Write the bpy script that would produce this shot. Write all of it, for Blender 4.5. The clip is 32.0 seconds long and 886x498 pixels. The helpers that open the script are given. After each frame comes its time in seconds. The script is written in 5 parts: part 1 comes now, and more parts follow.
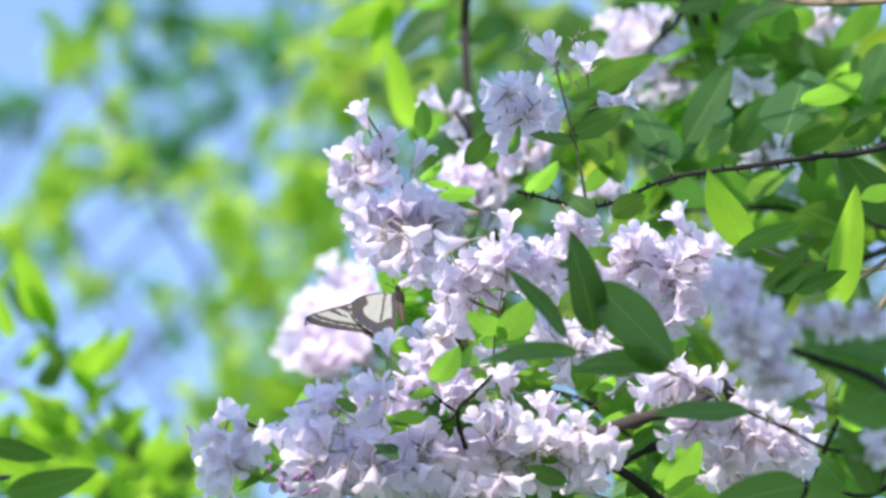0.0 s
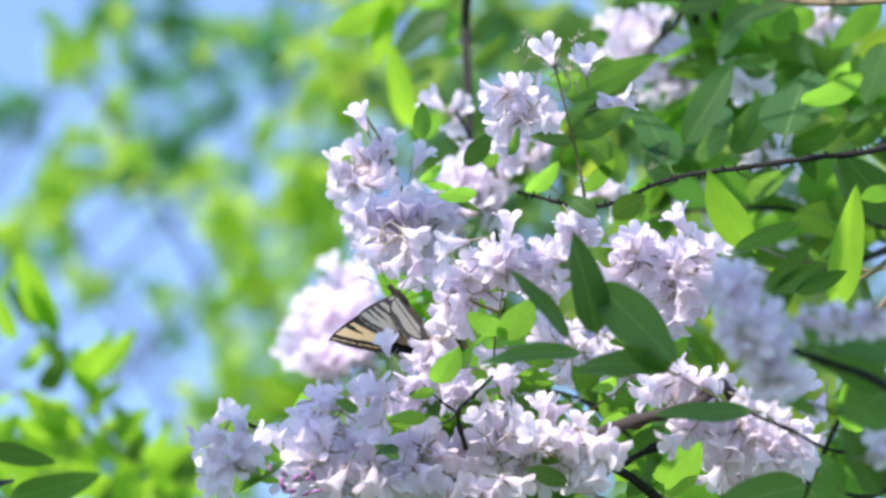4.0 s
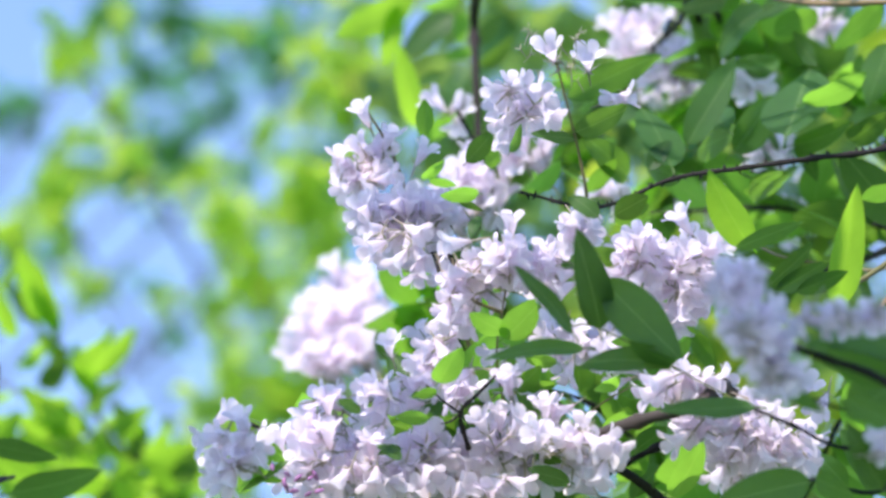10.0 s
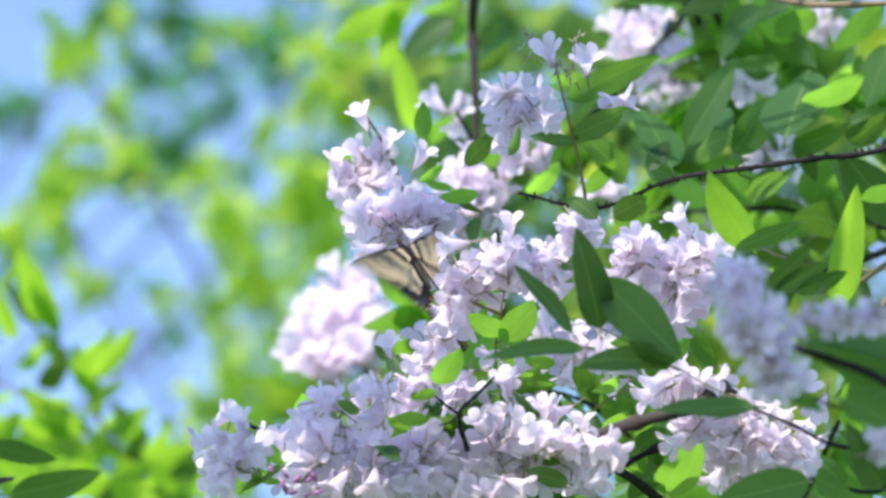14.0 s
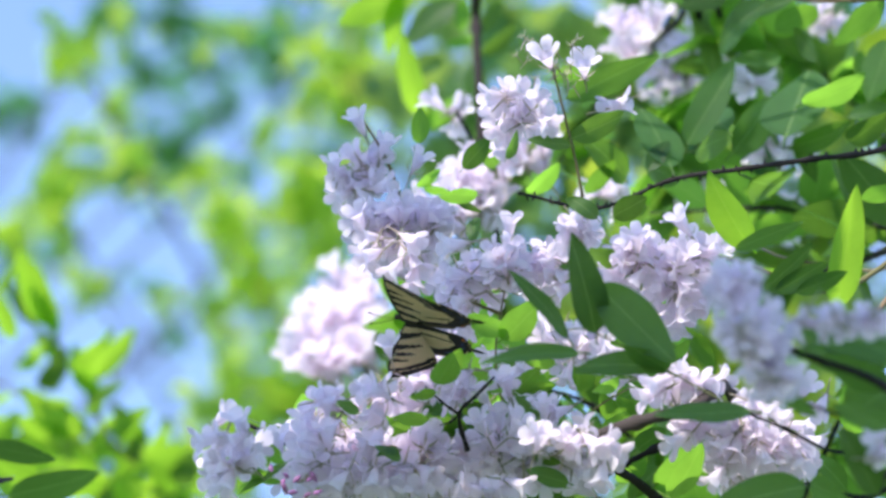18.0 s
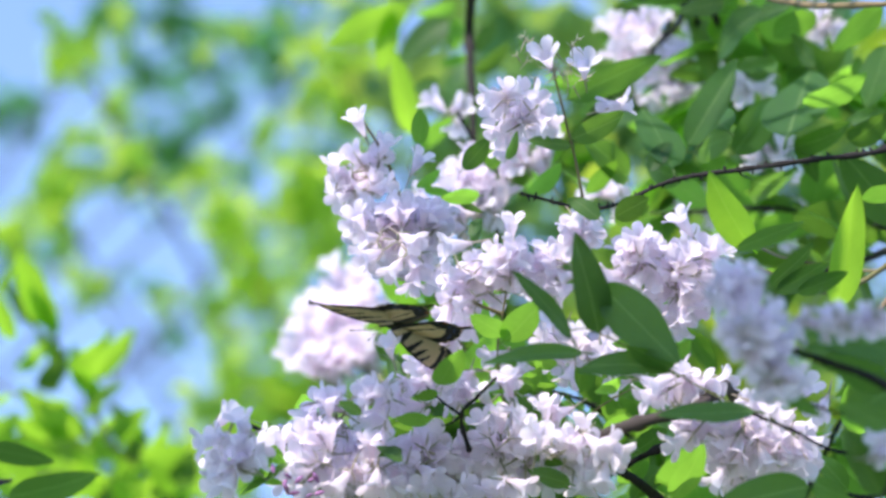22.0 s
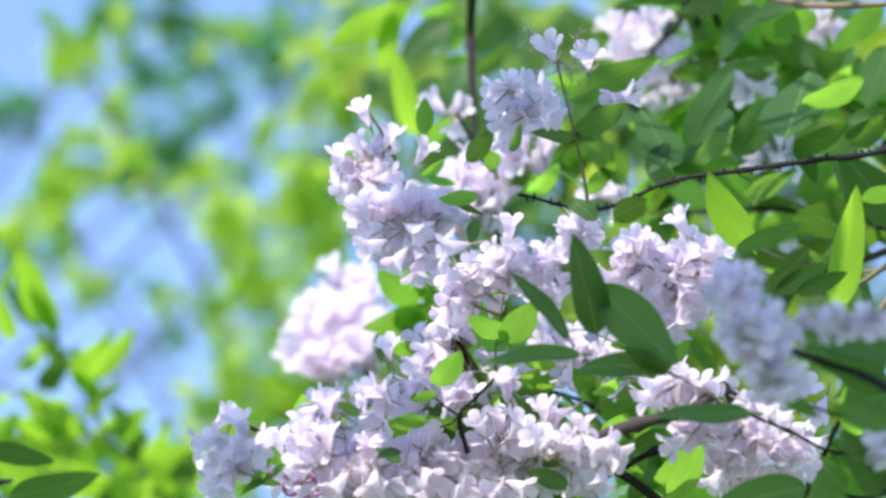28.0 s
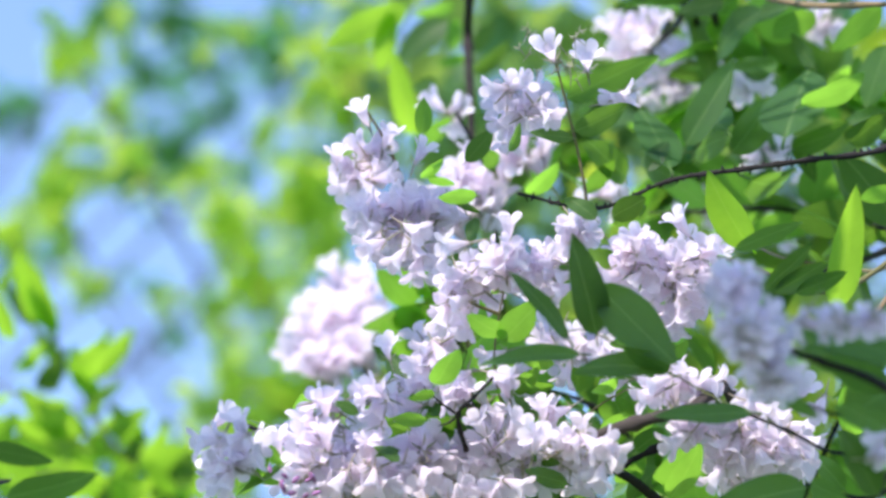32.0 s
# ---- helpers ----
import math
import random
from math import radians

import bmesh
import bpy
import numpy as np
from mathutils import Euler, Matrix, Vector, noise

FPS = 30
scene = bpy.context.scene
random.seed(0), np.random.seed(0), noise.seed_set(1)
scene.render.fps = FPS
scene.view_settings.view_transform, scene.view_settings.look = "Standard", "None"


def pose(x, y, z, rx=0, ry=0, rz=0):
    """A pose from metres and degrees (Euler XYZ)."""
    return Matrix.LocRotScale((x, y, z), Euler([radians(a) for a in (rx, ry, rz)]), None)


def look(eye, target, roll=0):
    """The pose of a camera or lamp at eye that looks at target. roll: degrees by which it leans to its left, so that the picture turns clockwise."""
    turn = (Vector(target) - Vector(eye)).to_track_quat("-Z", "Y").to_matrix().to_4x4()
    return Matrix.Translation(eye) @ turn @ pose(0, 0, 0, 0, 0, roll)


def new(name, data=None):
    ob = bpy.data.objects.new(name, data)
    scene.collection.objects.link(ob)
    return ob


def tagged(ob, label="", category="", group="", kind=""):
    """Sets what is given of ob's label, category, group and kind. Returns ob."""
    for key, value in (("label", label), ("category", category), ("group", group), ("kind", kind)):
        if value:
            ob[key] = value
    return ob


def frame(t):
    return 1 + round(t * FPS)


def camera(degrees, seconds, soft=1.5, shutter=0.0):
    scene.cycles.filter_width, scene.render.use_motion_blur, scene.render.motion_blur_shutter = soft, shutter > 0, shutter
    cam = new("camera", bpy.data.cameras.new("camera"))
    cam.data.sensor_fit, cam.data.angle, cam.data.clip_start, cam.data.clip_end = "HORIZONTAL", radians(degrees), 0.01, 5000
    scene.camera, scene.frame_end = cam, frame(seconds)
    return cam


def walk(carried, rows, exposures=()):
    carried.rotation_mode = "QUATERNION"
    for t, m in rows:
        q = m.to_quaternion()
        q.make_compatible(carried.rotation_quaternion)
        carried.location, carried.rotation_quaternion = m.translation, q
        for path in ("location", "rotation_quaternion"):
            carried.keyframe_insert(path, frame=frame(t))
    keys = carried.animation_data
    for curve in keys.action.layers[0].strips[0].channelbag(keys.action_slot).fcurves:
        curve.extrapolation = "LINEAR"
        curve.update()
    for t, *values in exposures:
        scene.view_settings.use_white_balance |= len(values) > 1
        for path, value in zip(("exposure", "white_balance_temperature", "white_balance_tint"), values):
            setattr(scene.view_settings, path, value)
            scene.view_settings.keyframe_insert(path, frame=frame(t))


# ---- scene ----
# The camera stands still on a tripod and looks up into a flowering bush.
VIEW = 10.0
REACH = 2.2
EYE = Vector((0.0, 0.0, 1.6))
TILT = 22.0
cam = camera(VIEW, 32.0, soft=2.8, shutter=0.5)
cam.data.dof.use_dof = True
cam.data.dof.focus_distance = REACH
cam.data.dof.aperture_fstop = 9.5
STAND = Matrix.Translation(EYE) @ pose(0, 0, 0, 90 + TILT, 0, 0)
walk(cam, [(0.0, STAND), (32.0, STAND)], [(0.0, 1.13, 6640, 18), (32.0, 1.13, 6640, 18)])
AXES = STAND.to_3x3()
RIGHT, UP, BACK = AXES.col[0].copy(), AXES.col[1].copy(), AXES.col[2].copy()
SPREAD = math.tan(radians(VIEW / 2)) / 784.0


def spot(u, v, d=REACH):
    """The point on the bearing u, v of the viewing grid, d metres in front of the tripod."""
    return EYE + (RIGHT * ((u - 784) * SPREAD) - UP * ((v - 441) * SPREAD) - BACK) * d


# ---- light ----
SUN_TO = Vector((-0.38, -0.62, 0.72)).normalized()
world = bpy.data.worlds.new("sky")
scene.world = world
world.use_nodes = True
sky = world.node_tree.nodes.new("ShaderNodeTexSky")
sky.sky_type, sky.sun_disc = "NISHITA", False
sky.sun_elevation = math.asin(SUN_TO.z)
sky.sun_rotation = math.atan2(SUN_TO.x, SUN_TO.y)
sky.air_density, sky.dust_density, sky.ozone_density = 1.0, 0.3, 4.6
back_node = world.node_tree.nodes["Background"]
back_node.inputs["Strength"].default_value = 0.147
world.node_tree.links.new(sky.outputs[0], back_node.inputs["Color"])
sun_data = bpy.data.lights.new("sun", "SUN")
sun_data.energy, sun_data.angle, sun_data.color = 3.0, radians(0.5), (1.0, 0.96, 0.88)
sun = new("sun", sun_data)
sun.matrix_world = look(SUN_TO * 30, (0, 0, 0))


# ---- materials ----
def sheet(name, colour, glow, share, rough=0.5, vary=0.25, scale=60.0, bump=0.15, second=None, sheen=0.3, patch=0.0, second_glow=None):
    """A thin living surface: gloss on top, light coming through."""
    m = bpy.data.materials.new(name)
    m.use_nodes = True
    n, k = m.node_tree.nodes, m.node_tree.links
    b, out = n["Principled BSDF"], n["Material Output"]
    b.inputs["Roughness"].default_value = rough
    b.inputs["Specular IOR Level"].default_value = sheen
    info = n.new("ShaderNodeObjectInfo")
    isle = n.new("ShaderNodeNewGeometry")
    tex = n.new("ShaderNodeTexCoord")
    fine = n.new("ShaderNodeTexNoise")
    fine.inputs["Scale"].default_value = scale
    fine.inputs["Detail"].default_value = 5
    broad = n.new("ShaderNodeTexNoise")
    broad.inputs["Scale"].default_value = scale * 0.12
    k.new(tex.outputs["Object"], fine.inputs["Vector"])
    k.new(tex.outputs["Object"], broad.inputs["Vector"])
    add = n.new("ShaderNodeMath")
    add.operation = "ADD"
    k.new(info.outputs["Random"], add.inputs[0])
    k.new(isle.outputs["Random Per Island"], add.inputs[1])
    wrap = n.new("ShaderNodeMath")
    wrap.operation = "FRACT"
    k.new(add.outputs[0], wrap.inputs[0])
    mixf = n.new("ShaderNodeMath")
    mixf.operation = "MULTIPLY_ADD"
    k.new(fine.outputs["Fac"], mixf.inputs[0])
    mixf.inputs[1].default_value = 0.4
    k.new(wrap.outputs[0], mixf.inputs[2])
    mixg = n.new("ShaderNodeMath")
    mixg.operation = "MULTIPLY_ADD"
    k.new(broad.outputs["Fac"], mixg.inputs[0])
    mixg.inputs[1].default_value = 0.4
    k.new(mixf.outputs[0], mixg.inputs[2])
    if patch:
        # Shaded teal and sunlit lime patches are put into the foliage colour.
        mixf.inputs[1].default_value = 0.15
        few = n.new("ShaderNodeMath")
        few.operation = "MULTIPLY_ADD"
        few.inputs[1].default_value, few.inputs[2].default_value = 0.45, 0.68 - patch * 0.5
        k.new(wrap.outputs[0], few.inputs[0])
        k.new(few.outputs[0], mixf.inputs[2])
        mixg.inputs[1].default_value = patch

    def ramp(c, other):
        r = n.new("ShaderNodeValToRGB")
        lo = [x * (1 - vary) for x in c]
        hi = [min(1, x * (1 + vary)) for x in (other or c)]
        r.color_ramp.elements[0].position, r.color_ramp.elements[1].position = 0.2, 1.5
        r.color_ramp.elements[0].color, r.color_ramp.elements[1].color = (*lo, 1), (*hi, 1)
        r.color_ramp.elements[1].position = 1.0
        half = n.new("ShaderNodeMath")
        half.operation = "MULTIPLY"
        half.inputs[1].default_value = 0.62
        k.new(mixg.outputs[0], half.inputs[0])
        k.new(half.outputs[0], r.inputs["Fac"])
        return r.outputs["Color"]

    k.new(ramp(colour, second), b.inputs["Base Color"])
    t = n.new("ShaderNodeBsdfTranslucent")
    k.new(ramp(glow, second_glow), t.inputs["Color"])
    mix = n.new("ShaderNodeMixShader")
    mix.inputs[0].default_value = share
    k.new(b.outputs[0], mix.inputs[1])
    k.new(t.outputs[0], mix.inputs[2])
    k.new(mix.outputs[0], out.inputs["Surface"])
    if bump:
        bp = n.new("ShaderNodeBump")
        bp.inputs["Strength"].default_value = bump
        bp.inputs["Distance"].default_value = 0.002
        k.new(fine.outputs["Fac"], bp.inputs["Height"])
        k.new(bp.outputs[0], b.inputs["Normal"])
    return m


def solid(name, colour, rough=0.7, vary=0.3, scale=200.0, bump=0.3, second=None):
    return sheet(name, colour, (0, 0, 0), 0.0, rough, vary, scale, bump, second)


def leaf_material(name, colour, glow, share):
    """A leaf with a pale midrib and side veins pressed into it."""
    m = sheet(name, colour, glow, share, rough=0.48, vary=0.35, scale=9.0, bump=0.0, sheen=0.22)
    n, k = m.node_tree.nodes, m.node_tree.links
    tex = n.new("ShaderNodeTexCoord")
    sep = n.new("ShaderNodeSeparateXYZ")
    k.new(tex.outputs["Object"], sep.inputs[0])
    side = n.new("ShaderNodeMath")
    side.operation = "ABSOLUTE"
    k.new(sep.outputs["X"], side.inputs[0])
    run = n.new("ShaderNodeMath")
    run.operation = "MULTIPLY_ADD"
    k.new(side.outputs[0], run.inputs[0])
    run.inputs[1].default_value = -0.8
    k.new(sep.outputs["Y"], run.inputs[2])
    wave = n.new("ShaderNodeMath")
    wave.operation = "MULTIPLY"
    k.new(run.outputs[0], wave.inputs[0])
    wave.inputs[1].default_value = 44.0
    sine = n.new("ShaderNodeMath")
    sine.operation = "SINE"
    k.new(wave.outputs[0], sine.inputs[0])
    sharp = n.new("ShaderNodeMath")
    sharp.operation = "ABSOLUTE"
    k.new(sine.outputs[0], sharp.inputs[0])
    bp = n.new("ShaderNodeBump")
    bp.inputs["Strength"].default_value = 0.05
    bp.inputs["Distance"].default_value = 0.0015
    k.new(sharp.outputs[0], bp.inputs["Height"])
    b = n["Principled BSDF"]
    k.new(bp.outputs[0], b.inputs["Normal"])
    rib = n.new("ShaderNodeMath")
    rib.operation = "LESS_THAN"
    rib.inputs[1].default_value = 0.008
    k.new(side.outputs[0], rib.inputs[0])
    soft = n.new("ShaderNodeMath")
    soft.operation = "MULTIPLY"
    soft.inputs[1].default_value = 0.45
    k.new(rib.outputs[0], soft.inputs[0])
    pale = n.new("ShaderNodeMixRGB")
    k.new(soft.outputs[0], pale.inputs[0])
    k.new(b.inputs["Base Color"].links[0].from_socket, pale.inputs[1])
    pale.inputs[2].default_value = (0.30, 0.42, 0.16, 1)
    k.new(pale.outputs[0], b.inputs["Base Color"])
    return m


def petal_material():
    """Pale pink-white petals, a yellow net in the throat, a pinker tube."""
    m = sheet("petal", (0.90, 0.826, 0.912), (0.915, 0.822, 0.918), 0.52, rough=0.6, vary=0.05, scale=500.0, bump=0.15, second=(0.93, 0.875, 0.945))
    n, k = m.node_tree.nodes, m.node_tree.links
    tex = n.new("ShaderNodeTexCoord")
    sep = n.new("ShaderNodeSeparateXYZ")
    k.new(tex.outputs["Object"], sep.inputs[0])
    r = n.new("ShaderNodeValToRGB")
    e = r.color_ramp.elements
    e[0].position, e[0].color = 0.0, (1.0, 0.93, 0.88, 1)
    e[1].position, e[1].color = 0.9, (1, 1, 1, 1)
    mid = e.new(0.55)
    mid.color = (0.98, 0.96, 1.0, 1)
    up = n.new("ShaderNodeMath")
    up.operation = "MULTIPLY"
    up.inputs[1].default_value = 75.0
    k.new(sep.outputs["Z"], up.inputs[0])
    k.new(up.outputs[0], r.inputs["Fac"])
    b = n["Principled BSDF"]
    old = b.inputs["Base Color"].links[0].from_socket
    mul = n.new("ShaderNodeMixRGB")
    mul.blend_type = "MULTIPLY"
    mul.inputs[0].default_value = 0.8
    k.new(old, mul.inputs[1])
    k.new(r.outputs["Color"], mul.inputs[2])
    k.new(mul.outputs[0], b.inputs["Base Color"])
    return m


PETAL = petal_material()
CALYX = sheet("calyx", (0.38, 0.42, 0.27), (0.42, 0.46, 0.27), 0.48, vary=0.25, scale=400.0, second=(0.56, 0.43, 0.42))
BUD = sheet("bud", (0.50, 0.24, 0.50), (0.5, 0.22, 0.42), 0.3, vary=0.2, scale=400.0)
LEAF = leaf_material("leaf_green", (0.036, 0.085, 0.034), (0.25, 0.54, 0.05), 0.40)
# Lit copy of the leaf: sun put into a brighter, more translucent colour.
LIT_GREEN = leaf_material("leaf_lit", (0.07, 0.19, 0.035), (0.34, 0.76, 0.065), 0.55)
# Stronger lit copy with sun glow in the colour; also serves the shrub.
LIME = leaf_material("leaf_lime", (0.09, 0.27, 0.03), (0.44, 0.94, 0.05), 0.62)
# Base colours are the shaded patches, second colours the sunlit ones.
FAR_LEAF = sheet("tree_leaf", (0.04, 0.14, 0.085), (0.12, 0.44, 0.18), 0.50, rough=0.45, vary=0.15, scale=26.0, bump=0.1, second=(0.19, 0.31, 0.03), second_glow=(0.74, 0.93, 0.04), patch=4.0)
# Shaded and sunlit foliage put into two leaf colours, one per tree.
SHADE_LEAF = sheet("shade_leaf", (0.04, 0.14, 0.045), (0.14, 0.50, 0.09), 0.48, rough=0.45, vary=0.3, scale=26.0, bump=0.1)
SUN_LEAF = sheet("sun_leaf", (0.15, 0.33, 0.045), (0.60, 0.97, 0.09), 0.64, rough=0.5, vary=0.25, scale=26.0, bump=0.1)
TWIG = solid("twig_bark", (0.020, 0.017, 0.016), 0.8, 0.4, 300.0, 0.5)
STALK = solid("green_stalk", (0.17, 0.20, 0.07), 0.6, 0.3, 300.0, 0.2, (0.22, 0.14, 0.08))
WOOD = solid("dark_wood", (0.036, 0.028, 0.026), 0.85, 0.4, 120.0, 0.6, (0.075, 0.06, 0.053))
BARK = solid("bark", (0.11, 0.085, 0.068), 0.9, 0.4, 25.0, 0.7)
GRASS = solid("grass", (0.06, 0.13, 0.03), 0.9, 0.5, 3.0, 0.6, (0.10, 0.15, 0.05))


# ---- mesh helpers ----
def mesh_of(name, verts, faces, material, smooth=True):
    me = bpy.data.meshes.new(name)
    me.from_pydata([tuple(v) for v in verts], [], faces)
    me.materials.append(material)
    if smooth:
        me.polygons.foreach_set("use_smooth", [True] * len(me.polygons))
    me.update()
    return me


def part(name, me, parent, m=Matrix.Identity(4), label=""):
    """Links a mesh as one part of its thing, at the pose m in the thing's space."""
    ob = new(name, me)
    ob.parent = parent
    ob.matrix_basis = m
    return tagged(ob, label) if label else ob


def thing(name, at, label, category, group=""):
    ob = new(name)
    ob.empty_display_size = 0.02
    ob.location = at
    return tagged(ob, label, category, group)


def smooth_line(points, steps=6):
    pts = [Vector(p) for p in points]
    pts = [pts[0] * 2 - pts[1]] + pts + [pts[-1] * 2 - pts[-2]]
    line = []
    for a, b, c, d in zip(pts, pts[1:], pts[2:], pts[3:]):
        for i in range(steps):
            t = i / steps
            line.append(0.5 * (2 * b + (c - a) * t + (2 * a - 5 * b + 4 * c - d) * t * t + (3 * b - a - 3 * c + d) * t ** 3))
    line.append(pts[-2])
    return line


def tube(points, r0, r1, sides=8, steps=6, knots=0, rough=0.12):
    """Vertices and faces of a tapered, slightly uneven stem with swollen nodes."""
    line = smooth_line(points, steps)
    verts, faces = [], []
    count = len(line)
    for i, p in enumerate(line):
        ahead = (line[min(i + 1, count - 1)] - line[max(i - 1, 0)]).normalized()
        side = ahead.cross(Vector((0.31, 0.2, 0.93))).normalized()
        other = ahead.cross(side)
        r = r0 + (r1 - r0) * i / (count - 1)
        if knots and i % knots == 0:
            r *= 1.45
        for j in range(sides):
            a = 2 * math.pi * j / sides
            w = r * (1 + random.uniform(-rough, rough))
            verts.append(p + side * (math.cos(a) * w) + other * (math.sin(a) * w))
    for i in range(count - 1):
        for j in range(sides):
            k = (j + 1) % sides
            faces.append((i * sides + j, i * sides + k, (i + 1) * sides + k, (i + 1) * sides + j))
    faces.append(tuple(range(sides))[::-1])
    faces.append(tuple((count - 1) * sides + j for j in range(sides)))
    return verts, faces


def stem(parent, points, r0, r1, material=None, name="stem", knots=0, label=""):
    base = parent.location
    v, f = tube([Vector(p) - base for p in points], r0, r1, knots=knots)
    return part(name, mesh_of(name, v, f, material or TWIG), parent, label=label)


# ---- flowers and leaves ----
def flower_mesh(seed):
    """A slim tube that widens into a bell, with five separate rounded lobes; it opens along +z."""
    rnd = random.Random(seed)
    n, rim, deep = 25, 0.0031, 0.0092
    verts, faces = [], []
    sag = rnd.uniform(-0.0008, 0.0008)
    rings = ((0.0, 0.0008), (0.2, 0.0011), (0.42, 0.0018), (0.65, 0.0024), (0.85, 0.0029), (1.0, rim))
    for s, r in rings:
        for j in range(n):
            a = 2 * math.pi * j / n
            w = r * (1 + 0.05 * math.cos(5 * a) * s)
            verts.append((math.cos(a) * w + sag * math.sin(math.pi * s), math.sin(a) * w, deep * s))
    for i in range(len(rings) - 1):
        for j in range(n):
            k = (j + 1) % n
            faces.append((i * n + j, i * n + k, (i + 1) * n + k, (i + 1) * n + j))
    rows, half = 7, 3
    for i in range(5):
        a = 2 * math.pi * i / 5
        out, side = Vector((math.cos(a), math.sin(a), 0)), Vector((-math.sin(a), math.cos(a), 0))
        small = i in (0, 1)
        length, wide = 0.0067 * rnd.uniform(0.88, 1.12) * (0.88 if small else 1.04), 0.0031 * rnd.uniform(0.9, 1.1)
        begin, end, curl = 0.45, rnd.uniform(0.8, 1.4) * (0.85 if small else 1.0), rnd.uniform(-0.2, 0.7)
        lean, wave = rnd.uniform(-0.25, 0.25), rnd.uniform(0, 6)
        r, z, start = rim, deep, len(verts)
        for k in range(rows + 1):
            t = k / rows
            w = 0.0018 + (wide - 0.0018) * min(1.0, t / 0.5)
            if t > 0.55:
                w *= max(0.16, math.sqrt(1 - ((t - 0.55) / 0.45) ** 2))
            for j in range(-half, half + 1):
                x = j / half
                p = out * (r - rim * (1 - math.cos(x * 0.63)) * (1 - t) ** 2) + side * (x * w + lean * 0.002 * t * t)
                p.z = z + 0.0006 * x * x * t - 0.0012 * abs(x) * t * t * curl + 0.00025 * math.sin(4 * x + wave) * t
                verts.append(tuple(p))
            way = begin + (end - begin) * t + curl * t * t
            r, z = r + math.sin(way) * length / rows, z + math.cos(way) * length / rows
        row = 2 * half + 1
        for k in range(rows):
            for j in range(2 * half):
                q = start + k * row + j
                faces.append((q, q + 1, q + row + 1, q + row))
    return mesh_of("flower", verts, faces, PETAL)


def calyx_mesh(seed):
    """A thin bristly stalk with five narrow sepals spread behind the bell."""
    rnd = random.Random(seed)
    bend = Vector((rnd.uniform(-0.002, 0.002), rnd.uniform(-0.002, 0.002), -0.009))
    verts, faces = tube([bend, bend * 0.5, (0, 0, -0.0005), (0, 0, 0.0002)], 0.00025, 0.0008, sides=5, steps=2)
    for i in range(5):
        a = 2 * math.pi * (i + 0.5) / 5 + rnd.uniform(-0.2, 0.2)
        out, side = Vector((math.cos(a), math.sin(a), 0)), Vector((-math.sin(a), math.cos(a), 0))
        start = len(verts)
        for t, w in ((0.0, 0.0006), (0.5, 0.0005), (1.0, 0.00008)):
            p = out * (0.0009 + 0.0045 * t) + Vector((0, 0, 0.0004 + 0.003 * t * t))
            verts += [p - side * w, p + side * w]
        faces += [(start, start + 1, start + 3, start + 2), (start + 2, start + 3, start + 5, start + 4)]
    return mesh_of("calyx", verts, faces, CALYX)


def bud_mesh():
    verts, faces = [], []
    for i in range(7):
        t = i / 6
        r = 0.0024 * math.sin(math.pi * (0.12 + 0.86 * t)) * (0.55 + 0.5 * t)
        for j in range(8):
            a = 2 * math.pi * j / 8
            w = r * (1 + 0.12 * math.cos(5 * a))
            verts.append((math.cos(a) * w, math.sin(a) * w, 0.009 * t))
    for i in range(6):
        for j in range(8):
            faces.append((i * 8 + j, i * 8 + (j + 1) % 8, (i + 1) * 8 + (j + 1) % 8, (i + 1) * 8 + j))
    return mesh_of("bud", verts, faces, BUD)


def leaf_mesh(seed, material, wide=0.46, bend=0.12, fold=0.10, name="leaf"):
    """An egg-shaped leaf of length 1 along +y, drawn out to a point, softly folded at its midrib, on a short petiole."""
    rnd = random.Random(seed)
    rows, half = 18, 4
    verts, faces = [], []
    phase, twist, hook = rnd.uniform(0, 6), rnd.uniform(-0.22, 0.22), rnd.uniform(-0.10, 0.10)
    for i in range(rows + 1):
        t = i / rows
        w = wide * 0.5 * t ** 0.62 * (1 - t) ** 0.86 / 0.3705
        w *= 1 + 0.03 * math.sin(9 * t + phase)
        z0 = -bend * t ** 2.2 + 0.015 * math.sin(4 * t + phase)
        for j in range(-half, half + 1):
            s = j / half
            x = w * s
            z = z0 + w * fold * 1.6 * abs(s) ** 1.4 - w * 0.12 * s * s * t + x * twist * t + 0.008 * math.sin(12 * t + 3 * s + phase) * abs(s)
            verts.append((x + hook * t * t, t, z))
    row = 2 * half + 1
    for i in range(rows):
        for j in range(2 * half):
            a = i * row + j
            faces.append((a, a + 1, a + row + 1, a + row))
    v, f = tube([(0, -0.12, -0.02), (0, -0.05, -0.008), (0, 0.02, -0.004)], 0.014, 0.009, sides=5, steps=3)
    start = len(verts)
    verts += v
    faces += [tuple(start + q for q in face) for face in f]
    return mesh_of(name, verts, faces, material)


FLOWERS = [flower_mesh(10 + i) for i in range(10)]
CALYCES = [calyx_mesh(30 + i) for i in range(4)]
BUD_MESH = bud_mesh()
LEAVES = [leaf_mesh(50 + i, LEAF, 0.42 + 0.05 * (i % 4), 0.08 + 0.07 * (i % 3), 0.06 + 0.05 * (i % 3)) for i in range(7)]
LIMES = [leaf_mesh(90 + i, LIME, 0.40 + 0.05 * (i % 3), 0.10 + 0.08 * (i % 3), 0.08 + 0.05 * (i % 3)) for i in range(5)]
LIT_LEAVES = [leaf_mesh(70 + i, LIT_GREEN, 0.44 + 0.06 * (i % 4), 0.05 + 0.06 * (i % 3), 0.05 + 0.04 * (i % 3)) for i in range(5)]


def axes(x, y, z, at, sx=1.0, sy=1.0, sz=1.0):
    m = Matrix((x * sx, y * sy, z * sz)).transposed().to_4x4()
    m.translation = at
    return m


